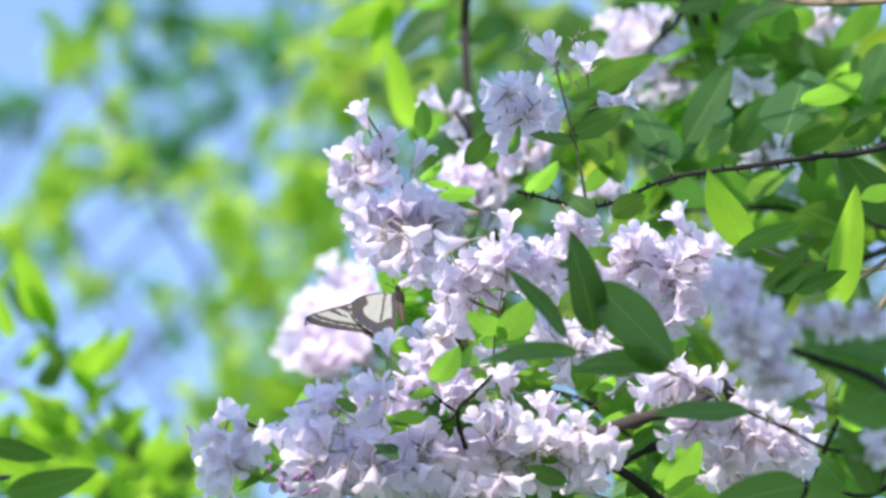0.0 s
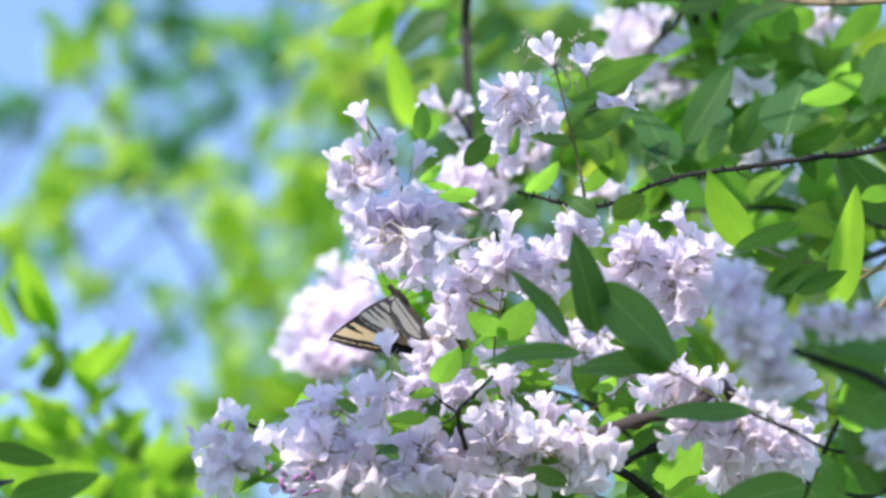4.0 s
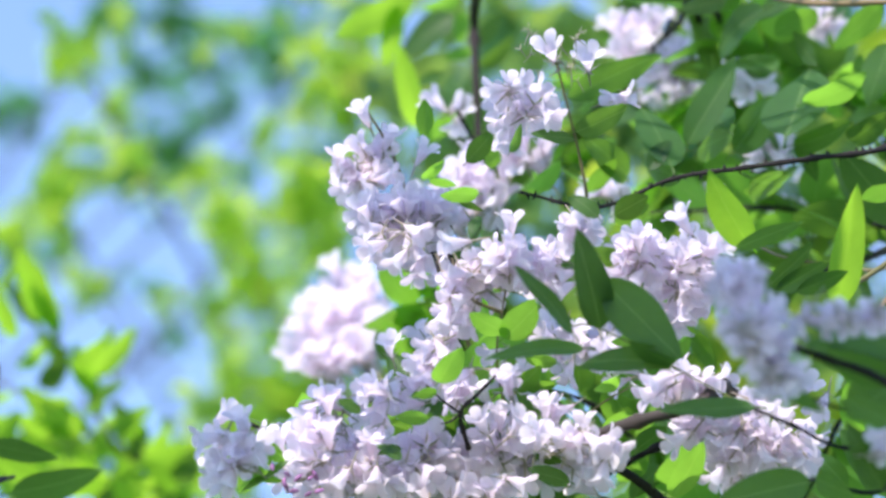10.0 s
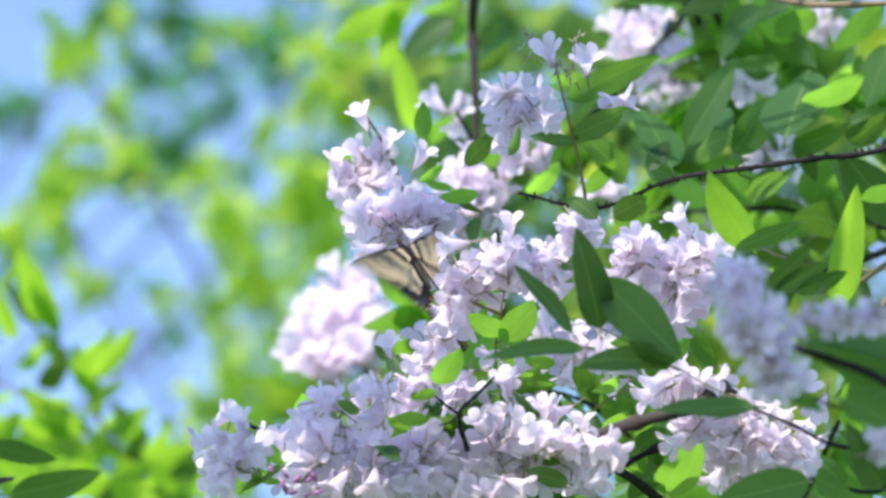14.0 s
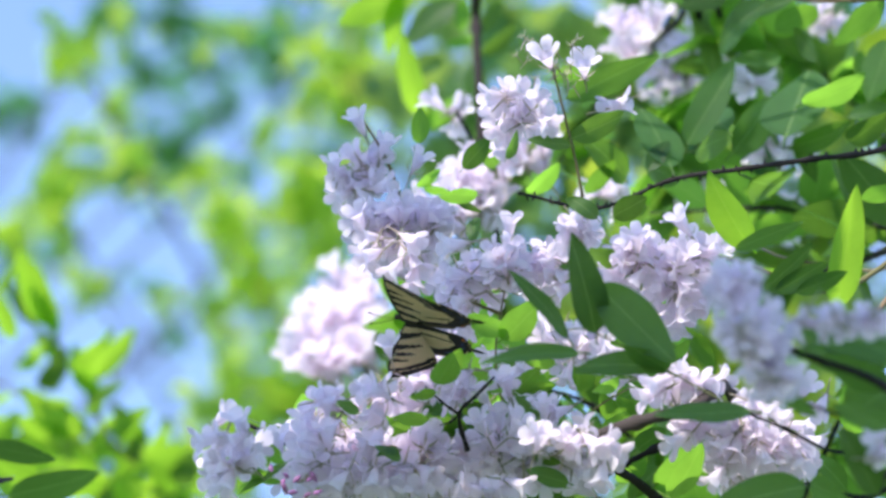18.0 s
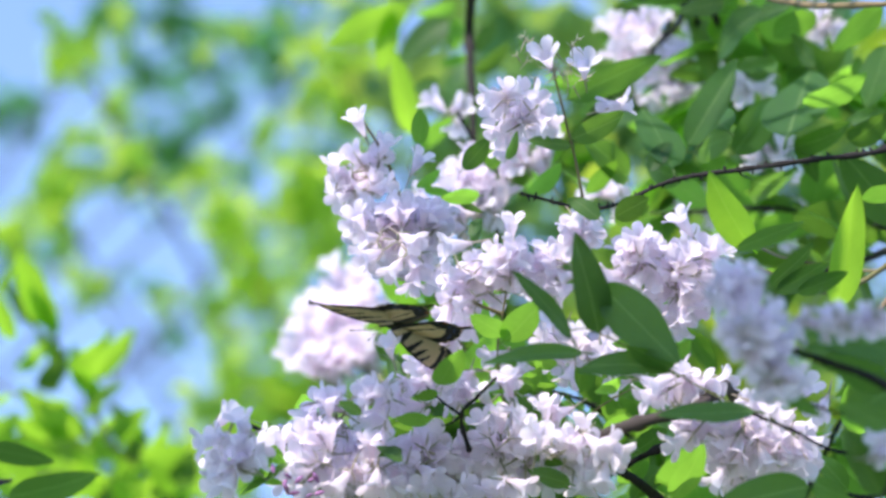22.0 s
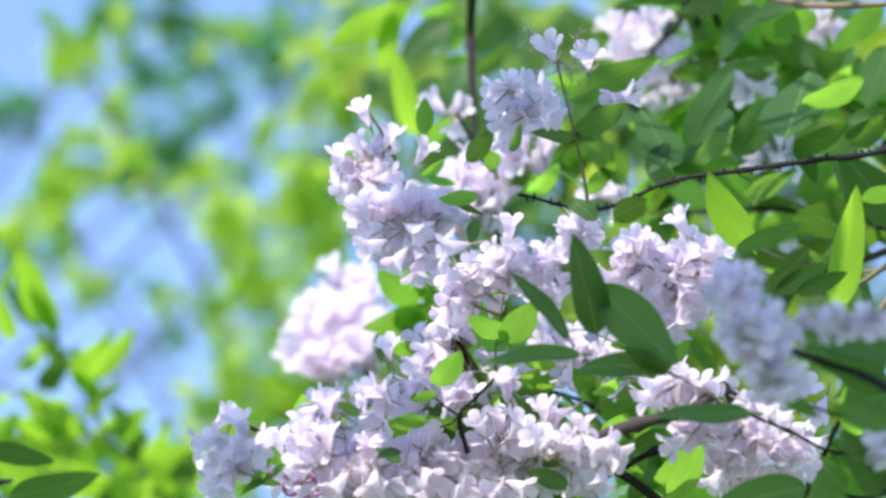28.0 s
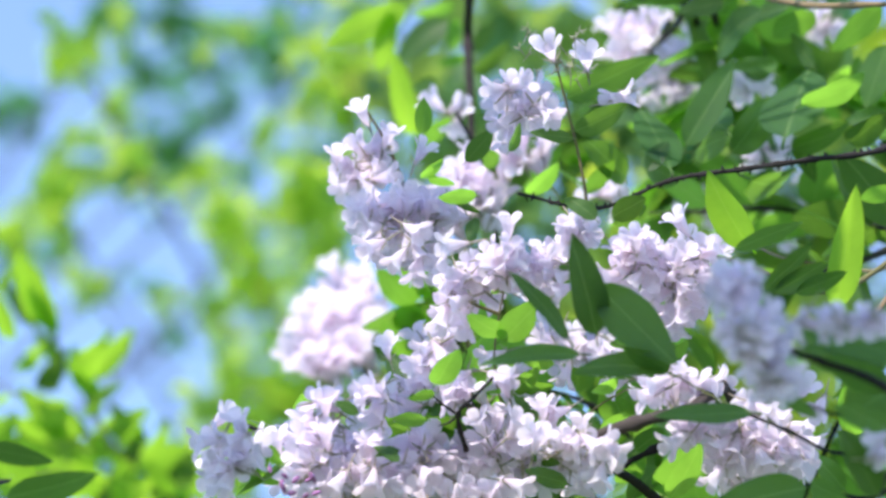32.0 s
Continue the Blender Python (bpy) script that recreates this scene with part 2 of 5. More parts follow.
def thorns(branch, points, n, seed, material):
    """Stubby bud scales that stand off a twig."""
    rnd = random.Random(seed)
    line = smooth_line(points, 10)
    for i in range(n):
        p = line[int((i + rnd.random()) / n * (len(line) - 1))] - branch.location
        way = (UP * rnd.choice((-1, 1)) + RIGHT * rnd.uniform(-0.8, 0.8) + BACK * rnd.uniform(-0.5, 0.5)).normalized()
        v, f = tube([p, p + way * 0.0012, p + way * rnd.uniform(0.0018, 0.0032)], 0.0009, 0.0002, sides=5, steps=2)
        part("bud", mesh_of("bud", v, f, material), branch)


def put_flower(branch, at, way, size, rnd, bud=False):
    """A flower whose bell opens along way, its calyx behind it."""
    way = way.normalized()
    x = way.cross(Vector((rnd.uniform(-1, 1), rnd.uniform(-1, 1), rnd.uniform(-1, 1)))).normalized()
    m = axes(x, way.cross(x), way, at - branch.location - way * (0.0088 * size), size, size, size)
    if bud:
        return part("bud", BUD_MESH, branch, m)
    ob = part("flower", rnd.choice(FLOWERS), branch, m)
    part("calyx", rnd.choice(CALYCES), ob)
    return ob


def cluster(branch, u, v, d, ru, rv, seed, size=1.0, dense=1.0, face=-0.35, droop=0.1, sunny=0.0):
    """A round head of flowers that look outwards, sparser on its far side."""
    rnd = random.Random(seed)
    mid = spot(u, v, d)
    unit = SPREAD * d
    a, b = ru * unit, rv * unit
    c = min(a, b) * 0.8
    n = max(4, int(dense * ru * rv / 145))
    turn = rnd.uniform(0, 6)
    for i in range(n):
        z = 1 - 2 * (i + 0.5) / n
        r, ang = math.sqrt(1 - z * z), turn + i * 2.39996
        out = RIGHT * (r * math.cos(ang)) + UP * (r * math.sin(ang)) + BACK * z
        if z < -0.35:
            continue
        uneven = 1.0 + 0.6 * noise.noise(out * 1.6 + Vector((seed * 0.37, 0, 0)))
        depth = (rnd.uniform(0.86, 1.08) if i % 3 else rnd.uniform(0.5, 0.75)) * uneven
        at = mid + RIGHT * (r * math.cos(ang) * a * depth) + UP * (r * math.sin(ang) * b * depth) + BACK * (z * c * depth)
        way = out + BACK * face - UP * droop + SUN_TO * sunny + Vector((rnd.gauss(0, 0.45), rnd.gauss(0, 0.45), rnd.gauss(0, 0.45)))
        put_flower(branch, at, way, size * rnd.uniform(0.92, 1.24), rnd)
    return mid


def bells(branch, d, seed, rows, size=1.0):
    """Single flowers of a spray: where each mouth opens, the way its mouth points across the view and how far it turns to the viewer, in degrees."""
    rnd = random.Random(seed)
    for u, v, angle, tilt in rows:
        a, e = radians(angle), radians(tilt * 0.65)
        way = (RIGHT * math.cos(a) + UP * math.sin(a)) * math.cos(e) + BACK * math.sin(e)
        put_flower(branch, spot(u, v, d + rnd.uniform(-0.008, 0.008)) - way * 0.0032, way, size * rnd.uniform(0.9, 1.06), rnd)


def put_leaf(branch, foot, tip, seed=0, roll=0.0, lit_tone=False, wide=1.0, hang=None, pick=None):
    """A leaf from foot to tip, each (u, v, d). hang: degrees by which its face turns down, so that the sun shines through it; roll turns it about its rib."""
    a, b = spot(*foot), spot(*tip)
    if hang is None:
        hang = 45 if lit_tone else 8 * math.sin(seed * 2.3)
    y = b - a
    y = y + BACK * (y.dot(UP) * math.tan(radians(hang)))
    broad = (b - a).length * 0.5 + y.length * 0.5
    length = y.length
    y.normalize()
    z = BACK * math.cos(radians(hang)) - UP * math.sin(radians(hang))
    z = (z - y * z.dot(y)).normalized()
    x = y.cross(z)
    q = Matrix.Rotation(radians(roll * (0.35 if lit_tone else 1.0)), 3, y)
    z, x = q @ z, q @ x
    # Leaves meant to look sunlit take the brighter colour.
    meshes = pick or (LIT_LEAVES if lit_tone else LEAVES)
    return part("leaf", meshes[seed % len(meshes)], branch, axes(x, y, z, a - branch.location, broad * wide, length, broad))


def scatter_leaves(branch, line, n, seed, size=(0.028, 0.046), lit_tone=0.35):
    """Leaves in pairs along a twig, each with its own lean."""
    rnd = random.Random(seed)
    pts = smooth_line(line, 8)
    for i in range(n):
        k = rnd.uniform(0.05, 0.999) * (len(pts) - 1)
        p = pts[int(k)].lerp(pts[min(int(k) + 1, len(pts) - 1)], k % 1)
        ahead = (pts[min(int(k) + 1, len(pts) - 1)] - pts[int(k)]).normalized()
        y = (ahead * rnd.uniform(0.1, 0.9) + RIGHT * rnd.uniform(-1, 1) + UP * rnd.uniform(-0.7, 0.9) + BACK * rnd.uniform(-0.7, 0.7)).normalized()
        z = (Vector((0, 0, 1)) + Vector((rnd.gauss(0, 0.5), rnd.gauss(0, 0.5), rnd.gauss(0, 0.4)))).normalized()
        x = y.cross(z).normalized()
        z = x.cross(y)
        length = rnd.uniform(*size)
        # A share of the leaves takes the colour made for sunlit ones.
        meshes = LIT_LEAVES if rnd.random() < lit_tone else LEAVES
        at = p + y * (0.1 * length)
        part("leaf", rnd.choice(meshes), branch, axes(x, y, z, at - branch.location, length, length, length))


# ---- ground and the standing wood ----
def build_ground():
    rnd = random.Random(3)
    rings, n = (0, 2, 5, 12, 30, 90, 300, 1500), 40
    verts, faces = [(0, 0, 0)], []
    for r in rings[1:]:
        for j in range(n):
            a = 2 * math.pi * j / n
            verts.append((math.cos(a) * r, math.sin(a) * r, rnd.uniform(-0.02, 0.02) * min(r, 12) / 4))
    for j in range(n):
        faces.append((0, 1 + j, 1 + (j + 1) % n))
    for i in range(len(rings) - 2):
        for j in range(n):
            a, b = 1 + i * n + j, 1 + i * n + (j + 1) % n
            faces.append((a, a + n, b + n, b))
    tagged(new("ground", mesh_of("ground", verts, faces, GRASS)), "mown green lawn under the bush and the trees", "ground", kind="structure")


build_ground()
FOOT = Vector((0.34, 2.75, 0.0))
bush = thing("beauty_bush", FOOT, "tall beauty bush with brown woody stems rising from the lawn", "bush")
# The wood of the bush, from the lawn up to where the flowering branches part from it.
HUBS = {
    "low": spot(900, 1010, 2.36), "mid": spot(1290, 1010, 2.34), "near": spot(1640, 760, 2.05), "side": spot(1640, 420, 2.30),
    "high": spot(1640, 200, 2.28), "top": spot(1230, -60, 2.46), "back": spot(1000, 1000, 2.62), "crown": spot(835, -70, 2.52),
}


def bush_wood():
    def rise(points, r0, r1):
        v, f = tube([Vector(p) - FOOT for p in points], r0, r1, sides=9, knots=7)
        part("stem", mesh_of("stem", v, f, BARK), bush)

    up = Vector((0, 0, 1))
    for name, lean, r in (("low", -0.05, 0.009), ("mid", 0.0, 0.010), ("near", 0.08, 0.008), ("side", 0.1, 0.009), ("back", -0.03, 0.009)):
        end = HUBS[name]
        foot = FOOT + Vector((lean, lean * 0.6, -0.02))
        rise([foot, foot.lerp(end, 0.45) + up * 0.14, end], r * 1.5, r * 0.55)
    rise([HUBS["side"], HUBS["side"] + RIGHT * 0.03 + UP * 0.03, HUBS["high"]], 0.005, 0.0035)
    rise([HUBS["high"], HUBS["high"] + RIGHT * 0.02 + UP * 0.06 - BACK * 0.08, HUBS["top"] + RIGHT * 0.06 + UP * 0.01, HUBS["top"]], 0.0035, 0.0025)
    high = HUBS["high"] + RIGHT * 0.12 - UP * 0.05
    rise([FOOT + Vector((0.06, 0.03, -0.02)), FOOT.lerp(high, 0.5) + Vector((0.1, 0.05, 0.1)), high], 0.012, 0.0032)
    rise([HUBS["top"], HUBS["top"].lerp(HUBS["crown"], 0.5) + UP * 0.015, HUBS["crown"]], 0.0025, 0.002)


bush_wood()
FLOWER_GROUP, LEAF_GROUP = "flowering branches of the bush", "leafy branches of the bush"


def flowering(hub, label):
    return thing("flowering_branch", HUBS[hub], label, "flowering branch", FLOWER_GROUP)


def leafy(hub, label, at=None):
    return thing("leafy_branch", HUBS[hub] if at is None else at, label, "leafy branch", LEAF_GROUP)


SWAYS = {}


def swings(ob, pattern, weight=1.0):
    SWAYS[ob] = (pattern, weight)
    return ob


# ---- white head of flowers behind the butterfly ----
b = swings(flowering("back", "round head of bright white flowers in full sun, behind the butterfly"), "main", 0.6)
stem(b, [HUBS["back"], spot(760, 800, 2.68), spot(620, 620, 2.70)], 0.003, 0.0015)
for k, (u, v, ru, rv) in enumerate(((600, 500, 42, 36), (640, 525, 34, 36), (565, 545, 42, 40), (610, 565, 48, 42), (545, 595, 40, 42), (595, 625, 46, 38), (640, 600, 40, 44), (560, 640, 30, 26))):
    cluster(b, u + 8, v + 9, 2.73 - 0.0004 * (v - 500), ru * 0.92, rv * 0.94, 101 + k, 1.15, 0.9, face=0.2, sunny=2.6)

for i, (fu, fv, tu, tv, lit_pick, w) in enumerate(((735, 545, 672, 478, 1, 1.2), (700, 560, 745, 610, 1, 1.0), (755, 525, 700, 525, 1, 1.2), (760, 575, 700, 550, 1, 1.3), (720, 640, 690, 575, 1, 1.1), (765, 640, 735, 570, 0, 1.2), (690, 640, 668, 590, 0, 1.2))):
    put_leaf(b, (fu, fv, 2.5 + 0.01 * (i % 3)), (tu, tv, 2.5), i, 10, bool(lit_pick), w)

# ---- tall spray at the edge against the sky ----
b = swings(flowering("low", "upright spray of pale lavender-white bell flowers against the sky"), "upper")
stem(b, [HUBS["low"], spot(850, 700, 2.32), spot(740, 430, 2.302), spot(690, 290, 2.282), spot(640, 205, 2.272)], 0.0013, 0.0005, STALK)
cluster(b, 645, 305, 2.285, 40, 40, 111, 0.95)
cluster(b, 678, 398, 2.262, 44, 46, 113, 0.95)
cluster(b, 765, 400, 2.262, 46, 32, 114, 0.95, sunny=0.4)
cluster(b, 725, 462, 2.255, 44, 34, 115, 0.95, sunny=0.4)
bells(b, 2.27, 501, ((632, 203, 115, 30), (688, 246, 70, 35), (750, 274, 60, 35), (592, 282, 100, 25), (590, 312, 190, 40), (612, 322, 160, 55), (642, 303, 60, 50), (630, 345, 230, 50), (672, 322, 30, 60), (695, 328, 10, 30), (596, 358, 215, 40), (655, 345, 270, 60)), 0.9)
bells(b, 2.24, 502, ((630, 374, 120, 50), (617, 396, 190, 50), (690, 365, 120, 40), (722, 364, 80, 40), (760, 365, 80, 30), (775, 378, 30, 50), (660, 402, 200, 55), (700, 410, 260, 60), (726, 402, 60, 50), (641, 422, 180, 40), (660, 440, 240, 50), (700, 442, 300, 60)), 0.95)
bells(b, 2.225, 503, ((740, 432, 330, 60), (655, 470, 250, 40), (720, 466, 280, 50), (746, 482, 300, 50), (640, 458, 200, 40), (690, 488, 230, 30), (770, 512, 250, 30), (735, 510, 260, 40)), 0.95)
put_leaf(b, (742, 332, 2.30), (780, 305, 2.30), 2, 40, True)
put_leaf(b, (755, 330, 2.3), (800, 352, 2.3), 1, 20, True)
put_leaf(b, (742, 255, 2.292), (756, 195, 2.302), 1, 40, True)

# ---- flowers in front of the butterfly ----
b = swings(flowering("low", "loose sunlit spray of white bell flowers with thin reddish stalks"), "main")
stem(b, [HUBS["low"], spot(905, 800, 2.22), spot(880, 640, 2.185), spot(900, 480, 2.18), spot(870, 430, 2.18)], 0.0006, 0.0003, STALK)
stem(b, [spot(900, 480, 2.18), spot(905, 430, 2.175), spot(903, 395, 2.175)], 0.0008, 0.0004, STALK, "stalk")
stem(b, [spot(890, 560, 2.185), spot(840, 540, 2.18), spot(800, 520, 2.175)], 0.0009, 0.0004, STALK, "stalk")
stem(b, [spot(900, 500, 2.18), spot(950, 470, 2.18), spot(985, 440, 2.18)], 0.0009, 0.0004, STALK, "stalk")
bells(b, 2.17, 511, ((905, 388, 88, 12), (787, 440, 188, 15), (790, 486, 168, 30), (792, 516, 195, 35), (797, 545, 200, 40), (783, 562, 222, 30), (782, 582, 252, 30), (838, 508, 310, 55), (890, 447, 120, 40), (918, 452, 10, 25), (878, 476, 200, 60), (896, 492, 255, 60)), 1.0)
bells(b, 2.175, 512, ((966, 456, 115, 40), (953, 466, 175, 30), (990, 448, 60, 50), (958, 490, 190, 35), (986, 500, 200, 30), (984, 526, 205, 35), (1012, 394, 110, 30), (1001, 412, 175, 40), (1054, 408, 20, 40), (1040, 428, 300, 50), (1020, 420, 250, 60), (812, 530, 240, 50)), 0.95)
bells(b, 2.21, 513, ((955, 596, 150, 40), (986, 606, 240, 50), (1020, 602, 120, 40), (1042, 622, 300, 40), (1012, 636, 250, 40), (1076, 602, 40, 40), (770, 602, 200, 40), (792, 612, 240, 50), (803, 604, 300, 40), (757, 640, 230, 50), (746, 664, 190, 40), (905, 664, 60, 25)), 0.92)
bells(b, 2.163, 516, ((868, 447, 150, 40), (910, 432, 60, 40), (930, 462, 20, 40), (868, 482, 200, 40), (902, 506, 260, 40), (925, 500, 320, 40), (946, 472, 0, 40), (882, 462, 120, 60)), 0.9)
bells(b, 2.185, 514, ((822, 498, 180, 30), (838, 536, 230, 40), (812, 566, 220, 40), (822, 590, 250, 40), (852, 522, 300, 30), (862, 498, 320, 50), (830, 466, 150, 50), (850, 470, 60, 40), (930, 480, 40, 40), (940, 500, 320, 40)), 0.95)
cluster(b, 850, 505, 2.2, 30, 28, 121, 0.9, 1.0, sunny=0.8)
cluster(b, 775, 615, 2.26, 28, 30, 123, 0.9, 0.9, sunny=0.8)
cluster(b, 970, 480, 2.21, 30, 40, 124, 0.9, 1.0, sunny=0.6)
cluster(b, 1030, 415, 2.26, 30, 22, 125, 0.85)
bells(b, 2.16, 517, ((800, 676, 200, 40), (818, 700, 250, 50), (806, 722, 300, 40), (834, 682, 60, 40), (893, 668, 110, 40), (905, 684, 330, 40), (962, 712, 100, 30), (980, 738, 200, 40), (1060, 620, 150, 40), (1085, 632, 300, 40), (1020, 584, 90, 40), (845, 742, 120, 40), (925, 742, 60, 40)), 0.9)
bells(b, 2.205, 515, ((862, 640, 200, 40), (930, 650, 60, 40), (985, 655, 270, 40), (1002, 680, 250, 30), (940, 702, 100, 40), (920, 726, 60, 40), (1070, 640, 330, 40), (1082, 690, 200, 40), (850, 692, 120, 40), (1100, 652, 150, 40), (880, 688, 250, 40)), 0.88)
cluster(b, 990, 610, 2.26, 40, 28, 126, 0.85)
put_leaf(b, (897, 598, 2.14), (832, 562, 2.14), 0, -10, True, 1.5)
put_leaf(b, (893, 606, 2.14), (958, 548, 2.14), 1, 15, True, 1.4)
put_leaf(b, (776, 684, 2.14), (812, 628, 2.14), 2, 10, True, 1.2)
put_leaf(b, (850, 470, 2.2), (800, 455, 2.2), 3, 30)
put_leaf(b, (848, 350, 2.22), (785, 352, 2.21), 1, 30, True)
put_leaf(b, (800, 345, 2.23), (850, 385, 2.22), 4, 60)
put_leaf(b, (845, 390, 2.23), (838, 430, 2.22), 2, 30)

# ---- top spray ----
b = swings(thing("flowering_branch", spot(1036, 372, 2.22), "nodding spray of lavender-white flowers and small buds", "flowering branch", FLOWER_GROUP), "upper", 0.8)
stem(b, [spot(1036, 374, 2.22), spot(1030, 330, 2.218), spot(1015, 260, 2.215), spot(985, 140, 2.21), spot(965, 80, 2.21)], 0.0008, 0.0004, STALK)
bells(b, 2.205, 521, ((965, 92, 115, 75), (1035, 106, 95, 75), (905, 150, 80, 40), (857, 170, 180, 30), (880, 180, 220, 50), (930, 156, 30, 40), (904, 200, 190, 55), (940, 196, 40, 60), (968, 202, 20, 50), (975, 224, 320, 40)), 0.95)
bells(b, 2.215, 522, ((915, 226, 230, 50), (882, 240, 225, 40), (945, 236, 278, 35), (895, 274, 260, 30), (868, 208, 200, 40), (1116, 182, 15, 12), (1072, 192, 200, 40)), 1.0)
cluster(b, 908, 190, 2.24, 40, 36, 131, 0.9, 0.8)
rnd = random.Random(61)
for i in range(22):
    way = (UP + RIGHT * rnd.uniform(-1.2, 1.2) + BACK * rnd.uniform(-0.3, 0.6)).normalized()
    x = way.cross(BACK + RIGHT * 0.3).normalized()
    part("spent_calyx", rnd.choice(CALYCES), b, axes(x, way.cross(x), way, spot(rnd.uniform(915, 1030), rnd.uniform(62, 160), 2.207) - b.location, 0.62, 0.62, 0.62), "spent brownish calyx")
put_leaf(b, (1012, 258, 2.21), (938, 246, 2.2), 0, 45)
put_leaf(b, (1015, 245, 2.21), (1108, 212, 2.2), 1, 25)
put_leaf(b, (898, 282, 2.2), (925, 232, 2.2), 2, 50)
put_leaf(b, (822, 300, 2.26), (872, 246, 2.26), 3, 30, False, 1.0)

# ---- right-hand head ----
b = swings(flowering("side", "dense hanging head of white and pinkish sunlit flowers"), "main")
stem(b, [HUBS["side"], spot(1480, 520, 2.262), spot(1320, 470, 2.242), spot(1190, 440, 2.222)], 0.0013, 0.0007, STALK)
bells(b, 2.19, 531, ((1200, 384, 125, 25), (1130, 414, 95, 40), (1108, 432, 150, 40), (1142, 418, 60, 30), (1157, 432, 40, 40), (1100, 460, 185, 30), (1125, 456, 100, 60), (1152, 452, 20, 30), (1098, 482, 195, 30), (1130, 482, 220, 50), (1072, 496, 190, 20), (1120, 510, 230, 30), (1192, 456, 90, 50), (1220, 444, 60, 50), (1255, 434, 70, 50)), 0.97)
bells(b, 2.195, 532, ((1282, 438, 30, 40), (1240, 462, 45, 60), (1270, 482, 80, 25), (1276, 500, 350, 20), (1182, 490, 180, 65), (1212, 488, 20, 65), (1242, 510, 330, 40), (1160, 500, 200, 55), (1160, 530, 210, 30), (1190, 530, 250, 50), (1220, 530, 300, 50), (1244, 546, 220, 25), (1190, 570, 260, 30), (1212, 575, 275, 20), (1200, 598, 270, 12), (1226, 562, 300, 40)), 0.95)
cluster(b, 1140, 460, 2.225, 44, 34, 141, 0.9)
cluster(b, 1222, 475, 2.225, 50, 40, 142, 0.9)
cluster(b, 1200, 545, 2.225, 40, 46, 143, 0.9, droop=0.5)
put_leaf(b, (1088, 388, 2.165), (1150, 356, 2.165), 3, 30, False, 1.3)
put_leaf(b, (1060, 392, 2.165), (1010, 345, 2.165), 5, 20, False, 1.1)
cluster(b, 1065, 615, 2.26, 36, 34, 147, 0.9)

# ---- shaded head nearer to the viewer ----
b = swings(flowering("near", "shaded head of bluish lavender flowers on a near branch"), "front", 0.6)
stem(b, [HUBS["near"], spot(1560, 680, 1.92), spot(1400, 620, 1.90), spot(1330, 560, 1.88)], 0.0022, 0.001)
cluster(b, 1308, 515, 1.885, 26, 36, 151, 0.82, 2.6)
cluster(b, 1332, 592, 1.875, 42, 42, 152, 0.82, 2.0)
cluster(b, 1372, 672, 1.88, 28, 30, 153, 0.8, 2.6)
cluster(b, 1428, 574, 1.89, 22, 9, 154, 0.76, 4.0)
cluster(b, 1482, 572, 1.89, 26, 8, 156, 0.76, 4.0)
cluster(b, 1545, 572, 1.89, 26, 10, 155, 0.76, 4.0)
cluster(b, 1562, 800, 1.92, 9, 34, 157, 0.78, 2.2)
for foot, tip, roll, k in (((1568, 650, 1.96), (1430, 620, 1.95), 20, 0), ((1560, 600, 1.97), (1470, 650, 1.95), -40, 1), ((1580, 690, 1.97), (1500, 740, 1.95), 30, 3), ((1600, 640, 1.95), (1480, 590, 1.94), 50, 5)):
    put_leaf(b, foot, tip, k, roll, False, 1.3)

# ---- long low mass of flowers ----
b = swings(flowering("low", "broad low mass of pale pink-white flowers with magenta buds"), "main")
stem(b, [HUBS["low"], spot(760, 880, 2.205), spot(600, 830, 2.185), spot(430, 750, 2.175)], 0.003, 0.0008)
bells(b, 2.10, 541, ((425, 738, 110, 30), (376, 772, 150, 30), (350, 788, 190, 25), (402, 788, 200, 45), (436, 772, 40, 40), (382, 826, 165, 40), (404, 836, 220, 50), (432, 826, 300, 50), (462, 814, 20, 30), (372, 860, 200, 35), (398, 874, 250, 40), (430, 800, 120, 60)), 0.95)
bells(b, 2.155, 542, ((580, 704, 95, 30), (562, 708, 150, 30), (604, 704, 15, 15), (541, 734, 110, 30), (492, 770, 100, 20), (530, 772, 150, 40), (580, 758, 98, 20), (573, 782, 230, 40), (552, 760, 160, 50), (656, 778, 92, 30), (655, 688, 150, 40), (640, 702, 200, 40), (666, 742, 250, 45), (690, 692, 10, 25)), 1.0)
bells(b, 2.145, 543, ((540, 818, 190, 50), (602, 836, 150, 40), (636, 846, 200, 40), (562, 808, 60, 50), (575, 850, 130, 35), (592, 872, 230, 40), (640, 826, 80, 40), (676, 842, 20, 30), (660, 872, 260, 50), (692, 868, 330, 40), (520, 806, 160, 40), (664, 800, 250, 50), (512, 850, 200, 50), (545, 875, 240, 50)), 1.0)
bells(b, 2.185, 544, ((745, 625, 200, 30), (730, 650, 210, 30), (765, 660, 250, 40), (790, 640, 300, 40), (720, 690, 200, 40), (750, 692, 250, 50), (782, 702, 300, 40), (708, 722, 180, 40), (690, 720, 240, 50), (735, 740, 100, 50)), 0.95)
put_flower(b, spot(690, 616, 2.155), UP * 0.7 - RIGHT * 0.15 + BACK * 0.55, 0.82, random.Random(170))
cluster(b, 405, 800, 2.13, 44, 46, 161, 0.9, 0.6)
cluster(b, 560, 770, 2.19, 50, 50, 164, 0.9, 0.7)
cluster(b, 555, 840, 2.18, 60, 46, 165, 0.9, 0.7)
cluster(b, 645, 810, 2.18, 46, 50, 166, 0.9, 0.7)
cluster(b, 660, 712, 2.2, 48, 30, 167, 0.9, 0.8)
cluster(b, 660, 865, 2.17, 60, 36, 168, 0.95, 0.7)
cluster(b, 735, 820, 2.18, 46, 50, 169, 0.95, 0.7)
rnd = random.Random(62)
